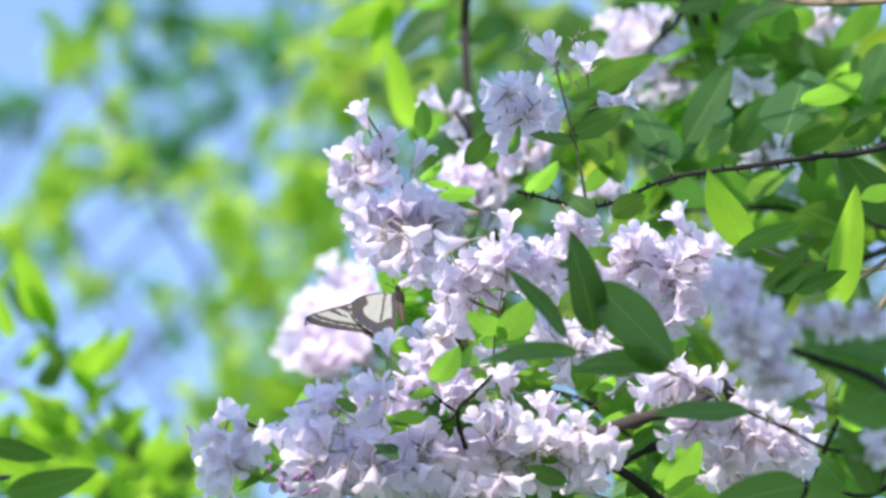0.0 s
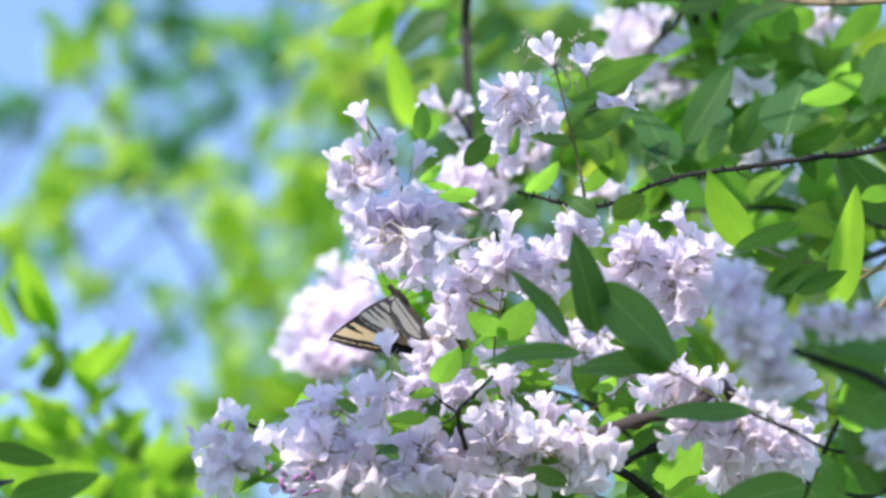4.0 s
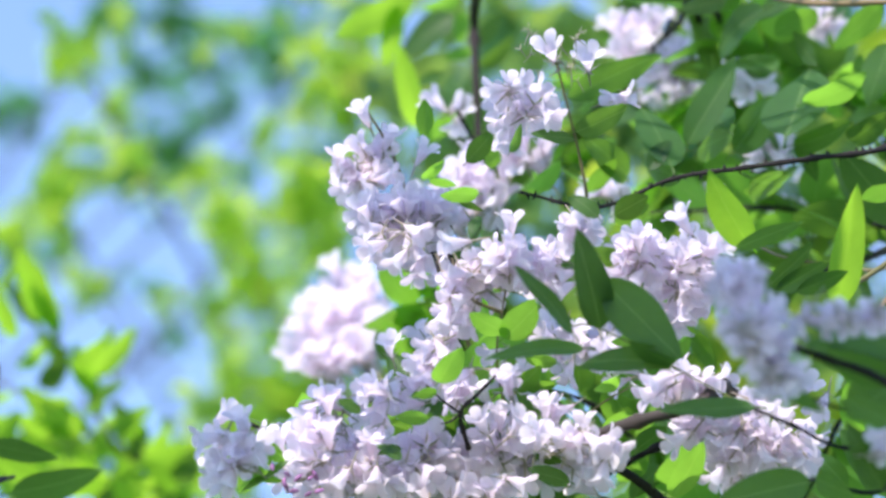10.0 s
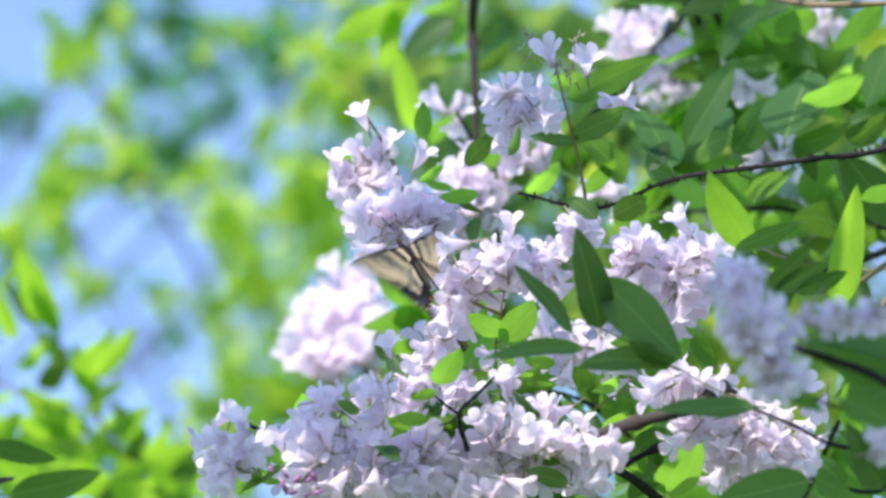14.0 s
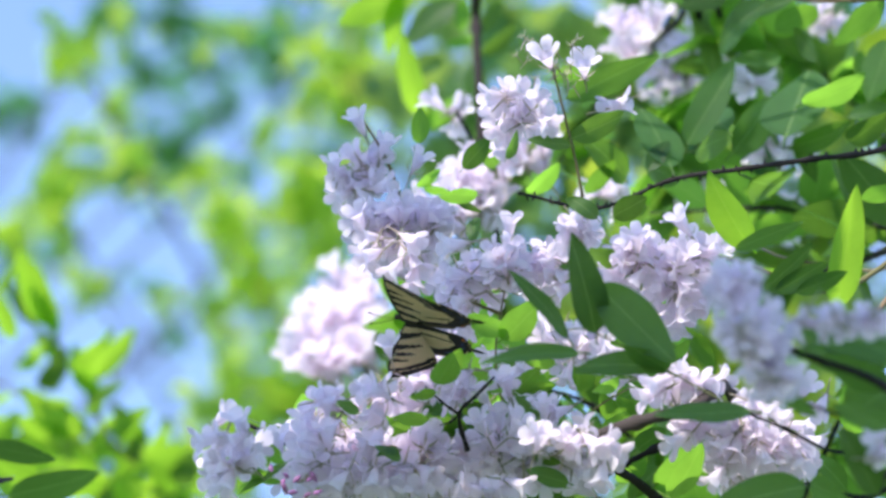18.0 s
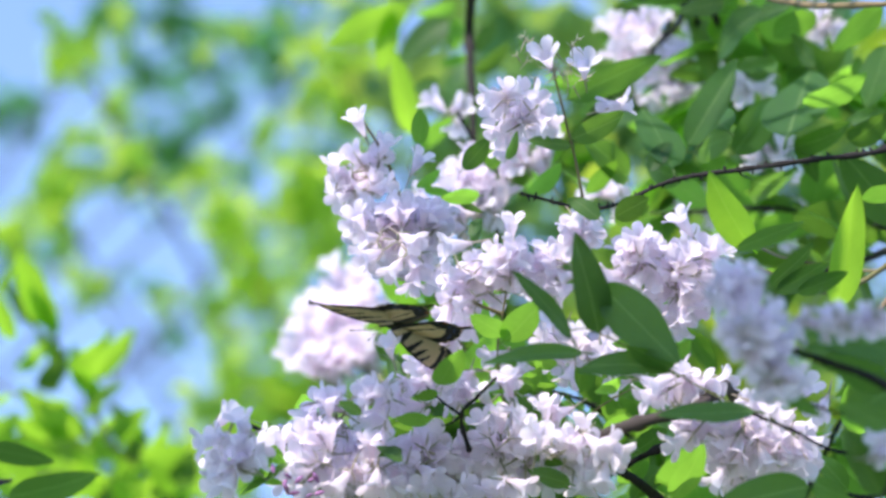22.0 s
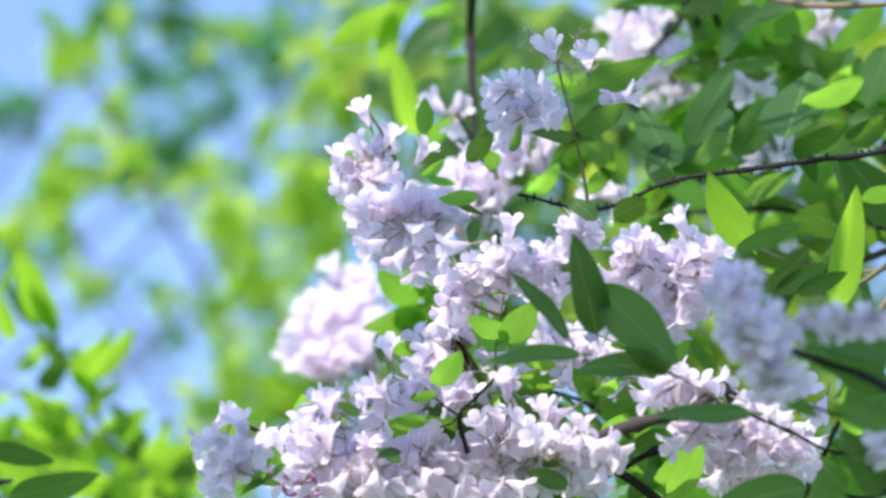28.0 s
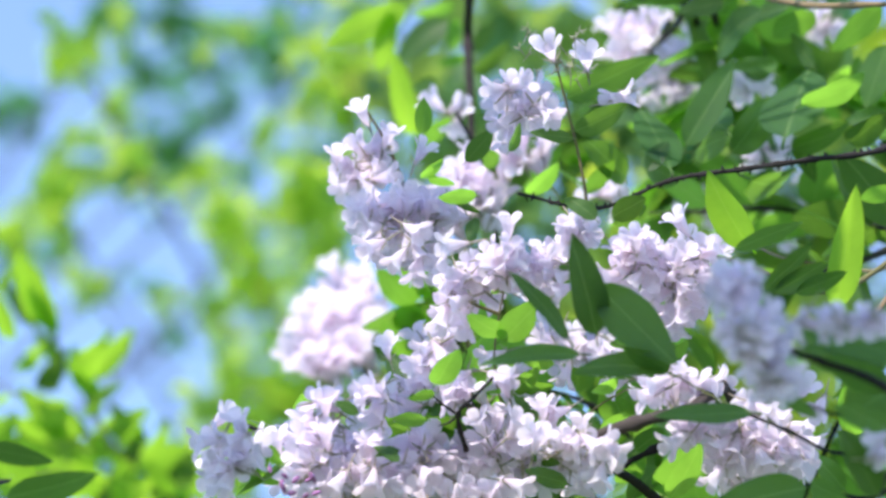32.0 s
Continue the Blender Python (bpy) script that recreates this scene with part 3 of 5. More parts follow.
for i in range(10):
    put_flower(b, spot(rnd.uniform(470, 560), rnd.uniform(830, 880), 2.13), UP * rnd.uniform(-0.5, 1) + RIGHT * rnd.uniform(-1, 1) + BACK * rnd.uniform(0, 0.6), rnd.uniform(0.45, 0.65), rnd, True)
put_leaf(b, (760, 748, 2.155), (700, 742, 2.155), 1, 60, True)
put_leaf(b, (712, 820, 2.135), (668, 790, 2.135), 2, 30)
put_leaf(b, (425, 880, 2.145), (490, 820, 2.135), 4, 50, True, 0.6)
put_leaf(b, (480, 790, 2.145), (495, 835, 2.135), 1, 10, True)
for i, (fu, fv, tu, tv, roll, lit_pick) in enumerate(((640, 735, 600, 715, 20, 0), (775, 700, 735, 705, 60, 1), (712, 800, 672, 806, 40, 0))):
    put_leaf(b, (fu, fv, 2.14), (tu, tv, 2.135), i, roll, bool(lit_pick), 1.1)

for i, (fu, fv, tu, tv, lit_pick, w) in enumerate(((512, 822, 425, 876, 0, 0.4), (440, 840, 500, 870, 1, 0.8), (475, 800, 505, 830, 1, 1.0), (400, 795, 355, 835, 1, 0.9))):
    put_leaf(b, (fu, fv, 2.135), (tu, tv, 2.13), i, 25, bool(lit_pick), w)

b = swings(flowering("mid", "crowded heads of white bell flowers over a brown twig"), "main")
stem(b, [HUBS["mid"], spot(1120, 850, 2.24), spot(960, 800, 2.22), spot(830, 780, 2.2)], 0.0028, 0.0008)
bells(b, 2.175, 551, ((730, 792, 150, 50), (762, 800, 60, 40), (750, 812, 250, 40), (786, 816, 300, 40), (860, 772, 120, 40), (882, 762, 80, 40), (850, 802, 200, 50), (880, 800, 300, 65), (910, 790, 20, 50), (860, 832, 230, 50), (892, 832, 300, 40), (820, 832, 200, 40), (926, 776, 95, 20), (956, 792, 30, 25), (972, 812, 300, 40), (886, 728, 90, 30)), 1.0)
bells(b, 2.165, 552, ((1031, 742, 92, 10), (972, 722, 110, 22), (1016, 792, 90, 40), (1042, 790, 20, 25), (1080, 796, 60, 20), (1096, 820, 330, 20), (1050, 812, 280, 45), (1042, 834, 340, 20), (1046, 850, 300, 40), (1020, 862, 150, 35), (992, 786, 140, 40)), 1.0)
bells(b, 2.115, 554, ((1000, 772, 120, 40), (1022, 778, 60, 50), (1048, 774, 30, 40), (1012, 800, 230, 50), (1066, 800, 320, 40), (1088, 786, 10, 30), (1108, 806, 340, 30), (940, 772, 150, 50), (965, 766, 70, 40), (1058, 836, 280, 40), (1066, 862, 260, 40)), 0.92)
bells(b, 2.16, 553, ((702, 842, 200, 45), (702, 872, 250, 40), (740, 862, 120, 50), (800, 872, 90, 50), (832, 866, 40, 50), (868, 862, 100, 40), (902, 872, 20, 50), (770, 850, 330, 50), (720, 826, 100, 45), (936, 868, 340, 40), (850, 880, 220, 60)), 1.0)
cluster(b, 860, 800, 2.205, 50, 40, 171, 0.95, 1.15)
cluster(b, 830, 860, 2.2, 64, 40, 173, 0.95, 1.15)
cluster(b, 945, 825, 2.21, 50, 36, 174, 0.95, 1.1)
cluster(b, 1020, 810, 2.205, 46, 34, 175, 0.95, 1.15)
cluster(b, 765, 830, 2.2, 44, 44, 176, 0.95, 1.15)
put_leaf(b, (1010, 860, 2.165), (935, 835, 2.16), 0, 35, False, 1.2)
put_leaf(b, (1000, 640, 2.25), (960, 690, 2.24), 3, 20, True)
for i, (fu, fv, tu, tv, roll, lit_pick) in enumerate(((870, 700, 910, 690, 50, 1), (960, 740, 925, 705, 30, 0), (1000, 745, 960, 755, 60, 1), (1080, 770, 1110, 735, 40, 1), (880, 820, 850, 800, 30, 0), (950, 800, 985, 830, 40, 0), (800, 800, 775, 840, 40, 0), (1060, 700, 1090, 680, 30, 1))):
    put_leaf(b, (fu, fv, 2.19), (tu, tv, 2.18), i, roll, bool(lit_pick), 1.1)
stem(b, [spot(1040, 740, 2.19), spot(1075, 715, 2.19), spot(1120, 690, 2.19)], 0.0005, 0.0003, STALK, "stalk")
stem(b, [spot(830, 800, 2.175), spot(816, 738, 2.158), spot(845, 706, 2.156), spot(878, 672, 2.155)], 0.0010, 0.0005, TWIG, "twig", knots=3)
stem(b, [spot(816, 738, 2.158), spot(785, 716, 2.157), spot(755, 688, 2.157)], 0.0006, 0.0003, TWIG, "twig", knots=3)
stem(b, [spot(816, 738, 2.158), spot(800, 752, 2.157), spot(782, 757, 2.157)], 0.0005, 0.0003, TWIG, "twig", knots=3)
for i, (fu, fv, tu, tv, lit_pick, w) in enumerate(((905, 705, 958, 655, 1, 1.2), (985, 650, 935, 640, 1, 1.2), (925, 690, 985, 690, 1, 1.0), (840, 690, 880, 655, 1, 1.1), (790, 700, 745, 735, 0, 1.2), (760, 745, 705, 738, 1, 1.0), (830, 725, 870, 730, 0, 1.1), (765, 700, 700, 680, 0, 1.1), (1085, 650, 1110, 600, 1, 1.2), (1190, 640, 1225, 610, 1, 1.1))):
    put_leaf(b, (fu, fv, 2.205), (tu, tv, 2.2), i, 15, bool(lit_pick), w)

# ---- lower right heads, sunlit ----
b = swings(flowering("mid", "drooping heads of sunlit white-pink flowers beneath a brown branch"), "main")
stem(b, [HUBS["mid"], spot(1330, 880, 2.290), spot(1310, 760, 2.270), spot(1240, 690, 2.16)], 0.0020, 0.001)
bells(b, 2.14, 561, ((1196, 674, 95, 25), (1218, 662, 70, 30), (1236, 670, 90, 25), (1252, 690, 350, 40), (1277, 686, 350, 20), (1220, 692, 200, 60), (1152, 688, 200, 20), (1136, 710, 200, 15), (1160, 706, 220, 40), (1318, 716, 150, 25), (1338, 722, 20, 40), (1366, 736, 330, 25), (1392, 746, 330, 12)), 0.95)
bells(b, 2.15, 562, ((1212, 748, 150, 50), (1200, 766, 200, 25), (1236, 766, 208, 25), (1222, 784, 225, 25), (1188, 794, 210, 30), (1280, 748, 110, 50), (1310, 752, 60, 50), (1342, 752, 20, 50), (1290, 786, 200, 30), (1270, 802, 220, 35), (1300, 812, 250, 50), (1340, 790, 300, 55)), 0.95)
bells(b, 2.15, 563, ((1274, 840, 220, 25), (1302, 832, 260, 45), (1260, 862, 230, 30), (1400, 792, 60, 50), (1432, 782, 20, 30), (1390, 812, 260, 45), (1452, 792, 340, 25), (1420, 832, 300, 40), (1436, 682, 60, 60), (1450, 735, 240, 60), (1370, 770, 80, 50), (1330, 820, 250, 50), (1360, 830, 290, 40)), 0.95)
cluster(b, 1225, 700, 2.175, 50, 30, 181, 0.9)
cluster(b, 1300, 765, 2.18, 56, 40, 182, 0.9)
cluster(b, 1385, 800, 2.185, 60, 40, 183, 0.9)
cluster(b, 1300, 835, 2.18, 46, 44, 184, 0.9)

# ---- blooms deeper in the bush ----
b = swings(flowering("top", "white flower heads deep in the bush, bright in the sun"), "back", 0.3)
stem(b, [HUBS["top"], spot(1200, 40, 2.52), spot(1150, 90, 2.58)], 0.002, 0.001)
cluster(b, 1112, 96, 2.56, 25, 26, 191, 1.05, 1.3, face=0.2, sunny=1.6)
cluster(b, 1142, 54, 2.58, 28, 26, 192, 1.05, 1.3, face=0.2, sunny=1.6)
cluster(b, 1098, 54, 2.585, 20, 18, 190, 1.0, 1.3, face=0.2, sunny=1.6)
b = swings(flowering("top", "shaded greyish flower heads deep among the leaves"), "back", 0.3)
stem(b, [HUBS["top"], spot(1230, 60, 2.54), spot(1205, 150, 2.6)], 0.002, 0.001)
cluster(b, 1200, 140, 2.62, 55, 62, 193, 1.0)
cluster(b, 1262, 28, 2.6, 30, 28, 194, 1.0)
cluster(b, 1455, 45, 2.55, 25, 35, 195, 0.9)
cluster(b, 1325, 155, 2.5, 28, 30, 196, 0.9)
cluster(b, 1345, 270, 2.5, 40, 28, 197, 0.9)
cluster(b, 1238, 362, 2.58, 26, 22, 203, 0.9, sunny=1.0)
cluster(b, 1390, 392, 2.58, 24, 20, 204, 0.9, sunny=1.0)
cluster(b, 1440, 320, 2.6, 18, 16, 205, 0.9, sunny=1.0)
b = swings(flowering("back", "pinkish flowers half hidden behind leaves"), "main", 0.5)
stem(b, [HUBS["back"], spot(900, 600, 2.55), spot(870, 330, 2.48), spot(810, 200, 2.46)], 0.0015, 0.0008)
cluster(b, 835, 335, 2.46, 55, 48, 198, 1.1, 1.1, sunny=1.5)
cluster(b, 925, 270, 2.45, 50, 36, 199, 1.0, 1.0, sunny=1.5)
cluster(b, 800, 195, 2.48, 30, 28, 200, 1.0)
cluster(b, 1075, 350, 2.42, 35, 28, 201, 0.9)
cluster(b, 795, 390, 2.42, 46, 50, 202, 1.0, 1.0, sunny=1.5)

# ---- leafy branch with a dark bare twig ----
b = swings(leafy("high", "leafy branch with a dark thorny-looking twig and pointed green leaves"), "main", 0.8)
stem(b, [HUBS["high"], spot(1568, 266, 2.24), spot(1440, 285, 2.23), spot(1320, 302, 2.225), spot(1190, 322, 2.22), spot(1060, 372, 2.215), spot(920, 345, 2.21)], 0.0014, 0.0006, TWIG, "twig", knots=3)
thorns(b, [spot(1568, 266, 2.24), spot(1440, 285, 2.23), spot(1320, 302, 2.225), spot(1190, 322, 2.22), spot(1060, 372, 2.215), spot(920, 345, 2.21)], 60, 77, TWIG)
for i, (fu, fv, tu, tv, roll, lit_pick, w) in enumerate((
    (1005, 178, 1170, 104, 25, 0, 1.0), (1218, 262, 1302, 108, -20, 0, 1.0), (1298, 275, 1386, 165, 20, 0, 1.15), (1392, 245, 1432, 112, -35, 0, 1.1),
    (1425, 190, 1537, 150, 20, 1, 1.2), (1404, 262, 1506, 238, 40, 0, 1.1), (1190, 300, 1140, 185, 35, 0, 1.2), (1232, 270, 1322, 240, 45, 0, 1.1),
    (1110, 320, 1060, 250, 30, 0, 1.0), (1150, 305, 1185, 245, -20, 0, 1.1), (1095, 375, 1150, 395, 50, 0, 1.4), (1050, 330, 960, 300, -30, 1, 1.0),
    (940, 345, 985, 305, 20, 1, 1.0), (1040, 345, 1090, 290, 35, 1, 1.0), (1410, 245, 1450, 330, 15, 0, 1.0), (1330, 320, 1420, 350, 30, 0, 1.0),
    (1505, 255, 1568, 215, 30, 0, 1.1), (880, 300, 866, 268, 20, 0, 1.2), (1205, 320, 1120, 290, -40, 0, 1.0), (1290, 235, 1230, 185, 20, 0, 1.0))):
    put_leaf(b, (fu, fv, 2.35 + 0.012 * (i % 3)), (tu, tv, 2.335 + 0.025 * (i % 4)), i, roll, bool(lit_pick), w * 0.76)

b = swings(leafy("top", "leafy shoots high in the bush, some leaves glowing with sun"), "back", 0.3)
stem(b, [HUBS["top"], spot(1400, 5, 2.36), spot(1568, 8, 2.3)], 0.002, 0.0012, STALK, "twig", knots=5)
for i, (fu, fv, tu, tv, roll, lit_pick, w) in enumerate((
    (1560, 8, 1478, 92, 15, 1, 1.1), (1440, 20, 1360, 70, 20, 1, 1.3), (1400, 10, 1290, 40, 40, 0, 1.2), (1570, 80, 1530, 190, 20, 0, 1.1), (1520, 100, 1510, 165, 30, 0, 1.0),
    (1350, 20, 1240, 90, 30, 0, 1.0), (1280, 5, 1200, 20, 20, 0, 1.0), (1440, 120, 1395, 60, -30, 0, 1.1), (1370, 130, 1290, 90, 30, 0, 1.1), (1568, 200, 1500, 215, 20, 0, 1.0))):
    put_leaf(b, (fu, fv, 2.44), (tu, tv, 2.43 + 0.02 * (i % 3)), i, roll, bool(lit_pick), w * 0.82)

# ---- bright single leaves at the edge of the bush ----
b = swings(leafy("side", "shoot with large yellow-green leaves lit through by the sun"), "main", 0.4)
stem(b, [HUBS["side"], spot(1540, 570, 2.25), spot(1482, 550, 2.152)], 0.0016, 0.0007, STALK, "twig")
stem(b, [HUBS["side"], spot(1560, 480, 2.32), spot(1400, 460, 2.33), spot(1335, 435, 2.19)], 0.0008, 0.0006, STALK, "twig")
put_leaf(b, (1482, 545, 2.15), (1500, 362, 2.15), 1, 5, True, 0.62, 48, LIMES)
put_leaf(b, (1330, 440, 2.18), (1244, 338, 2.18), 2, -15, True, 0.9, 52, LIMES)
put_leaf(b, (1590, 335, 2.31), (1525, 358, 2.31), 3, 15, True, 1.0)
for i, (fu, fv, tu, tv, roll) in enumerate(((1303, 442, 1426, 395, 12), (1345, 520, 1447, 440, 14), (1372, 520, 1474, 462, 10), (1410, 520, 1503, 485, 12))):
    put_leaf(b, (fu, fv, 2.13), (tu, tv, 2.13), i, roll, False, 0.6)

# ---- near, dark leaves ----
b = swings(leafy("near", "near shoot with large dark green leaves in the shade"), "front")
stem(b, [HUBS["near"], spot(1500, 805, 2.05), spot(1400, 765, 2.055), spot(1330, 735, 2.06)], 0.0008, 0.0006, TWIG, "twig", knots=6)
stem(b, [spot(1330, 735, 2.06), spot(1240, 690, 2.075), spot(1185, 658, 2.075), spot(1050, 590, 2.07), spot(1000, 592, 2.07)], 0.0004, 0.0003, STALK, "stalk")
for i, (fu, fv, tu, tv, roll, w) in enumerate(((1060, 595, 1026, 428, 12, 0.72), (1062, 508, 1200, 645, -6, 0.74), (1032, 628, 862, 630, 50, 0.62), (1185, 662, 1036, 628, 46, 0.72), (1012, 602, 918, 480, 55, 0.5), (1335, 732, 1166, 730, 50, 0.75), (1190, 655, 1120, 628, -45, 0.8))):
    put_leaf(b, (fu, fv, 2.06), (tu, tv, 2.04), i + 2, roll, False, w)
b = swings(leafy("near", "dark leaves of a low near shoot"), "front")
stem(b, [HUBS["near"], spot(1560, 880, 2.06), spot(1430, 860, 2.06)], 0.0014, 0.0007, TWIG, "twig")
put_leaf(b, (1432, 866, 2.05), (1252, 900, 2.04), 1, 25, False, 0.9)
put_leaf(b, (1440, 858, 2.05), (1500, 890, 2.04), 2, 30, False, 1.2)
for i, (fu, fv, tu, tv, roll, w) in enumerate(((1590, 640, 1440, 560, 30, 0.9), (1580, 690, 1462, 640, -25, 0.9), (1372, 690, 1452, 742, 35, 0.8), (1590, 770, 1490, 712, 20, 0.8), (1560, 880, 1500, 770, 15, 0.8))):
    put_leaf(b, (fu, fv, 1.93), (tu, tv, 1.92), i + 5, roll, False, w)
stem(b, [spot(1560, 880, 2.06), spot(1600, 760, 1.95), spot(1592, 645, 1.93)], 0.0010, 0.0006, TWIG, "twig")
stem(b, [spot(1600, 760, 1.95), spot(1480, 735, 1.94), spot(1372, 690, 1.93)], 0.0007, 0.0005, TWIG, "twig")

# ---- brown branch under the lower heads ----
b = swings(leafy("mid", "bare brown branch with a few glowing leaves"), "main")
stem(b, [spot(1290, 1010, 2.34), spot(1300, 705, 2.2), spot(1225, 728, 2.125), spot(1130, 752, 2.125), spot(1040, 782, 2.14), spot(960, 800, 2.2)], 0.0028, 0.0024, WOOD, "twig", knots=9)
stem(b, [spot(1285, 735, 2.232), spot(1190, 785, 2.21), spot(1110, 825, 2.21), spot(1060, 855, 2.21)], 0.0018, 0.001, TWIG, "twig", knots=4)
for i, (fu, fv, tu, tv, roll, lit_pick, w) in enumerate(((1180, 880, 1240, 780, 10, 1, 1.3), (1120, 760, 1080, 700, 20, 1, 1.2), (1170, 830, 1120, 880, 20, 0, 1.2), (1240, 790, 1180, 850, 30, 1, 1.1), (1110, 730, 1160, 700, 40, 1, 1.0), (1440, 640, 1410, 650, 20, 1, 1.2), (1530, 700, 1500, 730, 20, 1, 1.2), (1545, 765, 1488, 705, 20, 1, 1.2), (1575, 700, 1500, 688, 20, 1, 1.1), (1545, 840, 1495, 775, 20, 0, 1.2), (1570, 870, 1520, 820, 20, 0, 1.2), (1500, 870, 1450, 810, 20, 0, 1.2), (1425, 625, 1395, 665, 10, 1, 1.3), (1130, 800, 1180, 765, 20, 0, 1.2), (1100, 860, 1150, 810, 20, 1, 1.1))):
    put_leaf(b, (fu, fv, 2.26), (tu, tv, 2.25), i, roll, bool(lit_pick), w)

put_leaf(b, (1192, 888, 2.135), (1242, 788, 2.135), 0, 10, True, 0.95)

# ---- shoot at the crown, out of focus ----
b = swings(leafy("crown", "out-of-focus shoot with bright and dark leaves on a straight stem"), "back")
stem(b, [HUBS["crown"], spot(826, 40, 2.62), spot(828, 130, 2.60), spot(836, 300, 2.56)], 0.0028, 0.0018, WOOD, "twig", knots=9)
for i, (fu, fv, tu, tv, roll, lit_pick, w, hang) in enumerate(((715, 5, 580, 90, 10, 1, 1.0, 45), (732, 240, 690, 115, 0, 1, 0.62, 50), (790, 36, 696, 108, 20, 0, 1.0, -10), (690, 20, 668, 135, 20, 1, 0.7, 45), (825, 100, 770, 115, 20, 1, 1.0, 50), (805, 30, 800, 92, 10, 1, 0.9, 40),
    (822, 145, 835, 240, 10, 0, 0.9, -10), (800, 5, 735, 40, 20, 1, 0.8, 50), (832, 90, 880, 40, 20, 0, 1.0, 0), (836, 130, 905, 80, 30, 0, 0.9, 10), (728, 265, 800, 205, 15, 1, 1.0, 45), (770, 140, 720, 165, 20, 0, 0.9, 10))):
    put_leaf(b, (fu, fv, 2.72), (tu, tv, 2.72), i, roll, bool(lit_pick), w, hang, LIMES if lit_pick and i < 4 else None)

# ---- leaves behind the flowers ----
for hub, line, count, seed, lit_pick, sway in (
    ("side", ((1640, 420, 2.30), (1500, 470, 2.45), (1300, 520, 2.46), (1100, 600, 2.45)), 26, 302, 0.5, "main"),
    ("side", ((1640, 420, 2.30), (1500, 390, 2.5), (1350, 370, 2.5), (1150, 380, 2.5)), 22, 303, 0.6, "main"),
    ("mid", ((1290, 1010, 2.34), (1180, 850, 2.45), (1050, 720, 2.4), (900, 680, 2.34)), 48, 304, 0.38, "main"),
    ("low", ((900, 1010, 2.36), (800, 800, 2.38), (700, 770, 2.3), (560, 820, 2.26)), 44, 305, 0.3, "main"),
    ("top", ((1230, -60, 2.46), (1150, 100, 2.7), (1050, 200, 2.7), (960, 330, 2.65)), 34, 306, 0.5, "back"),
    ("top", ((1230, -60, 2.46), (1350, 60, 2.6), (1450, 150, 2.6), (1560, 250, 2.6)), 44, 307, 0.55, "back"),
    ("top", ((1230, -60, 2.46), (1290, 120, 2.55), (1250, 220, 2.6), (1200, 330, 2.6)), 36, 308, 0.6, "back"),
    ("mid", ((1290, 1010, 2.34), (1420, 880, 2.42), (1480, 760, 2.42), (1540, 660, 2.42)), 30, 309, 0.6, "main"),
    ("low", ((900, 1010, 2.36), (900, 880, 2.27), (860, 800, 2.25), (780, 760, 2.25)), 30, 311, 0.3, "main"),
    ("back", ((1000, 1000, 2.62), (900, 800, 2.6), (820, 620, 2.55), (760, 500, 2.5)), 26, 310, 0.45, "main")):
    line = [spot(*p) for p in line]
    b = swings(leafy(hub, "green leaves on a thin shoot within the bush"), sway, 0.4)
    stem(b, line, 0.002, 0.0006, TWIG, "twig", knots=6)
    scatter_leaves(b, line, count, seed, lit_tone=lit_pick)

# ---- shrub further back on the open side ----
b = thing("shrub", FOOT + Vector((-1.25, 0.55, -0.0)), "out-of-focus shrub with fresh yellow-green leaves", "shrub")
SHRUB = b
foot = b.location.copy()
hub = spot(-40, 960, 3.0)
for pts, r0, r1 in (((foot, foot.lerp(hub, 0.5) + Vector((0.03, 0, 0.1)), hub), 0.01, 0.005), ((hub, spot(300, 900, 3.1), spot(195, 785, 3.06), spot(155, 705, 3.05), spot(112, 640, 3.05), spot(92, 572, 3.05)), 0.0019, 0.0009), ((spot(170, 780, 3.05), spot(70, 722, 3.05), spot(-20, 670, 3.05)), 0.0013, 0.0008), ((hub, spot(60, 850, 3.0), spot(150, 840, 3.05)), 0.0015, 0.0008)):
    stem(b, pts, r0, r1, BARK)
for i, (fu, fv, tu, tv, w) in enumerate((
    (85, 572, 28, 460, 0.36), (62, 580, 12, 500, 0.4), (98, 605, 82, 545, 0.7), (30, 466, -25, 545, 0.36), (142, 684, 133, 612, 0.6), (150, 668, 207, 578, 0.5), (160, 668, 230, 598, 0.5), (112, 640, 55, 592, 0.6), (70, 665, 48, 618, 0.6),
    (155, 705, 208, 688, 0.5), (188, 768, 268, 722, 0.75), (200, 775, 290, 748, 0.6), (150, 768, 40, 712, 0.6))):
    put_leaf(b, (fu, fv, 3.05), (tu, tv, 3.03 + 0.03 * (i % 3)), i, 15 * math.sin(i * 1.7), True, w * 1.5, 42, LEAVES if i in (1, 2, 9) else LIMES)
for i, (fu, fv, tu, tv, w) in enumerate((
    (120, 775, 15, 745, 0.6), (110, 800, -5, 785, 0.6), (170, 745, 160, 690, 0.6), (245, 835, 322, 798, 0.7), (210, 828, 255, 878, 0.7), (180, 795, 130, 735, 0.6), (200, 890, 140, 850, 0.7), (30, 890, -20, 840, 0.7),
    (230, 800, 250, 760, 0.7), (310, 860, 345, 815, 0.7), (60, 790, 90, 750, 0.6), (290, 880, 340, 870, 0.7), (20, 700, -30, 720, 0.6), (180, 840, 120, 800, 0.6))):
    put_leaf(b, (fu, fv, 3.05), (tu, tv, 3.03 + 0.03 * (i % 3)), i + 3, 15 * math.sin(i * 2.1), True, w * 1.5, 42, LEAVES if i in (2, 9) else LIMES)
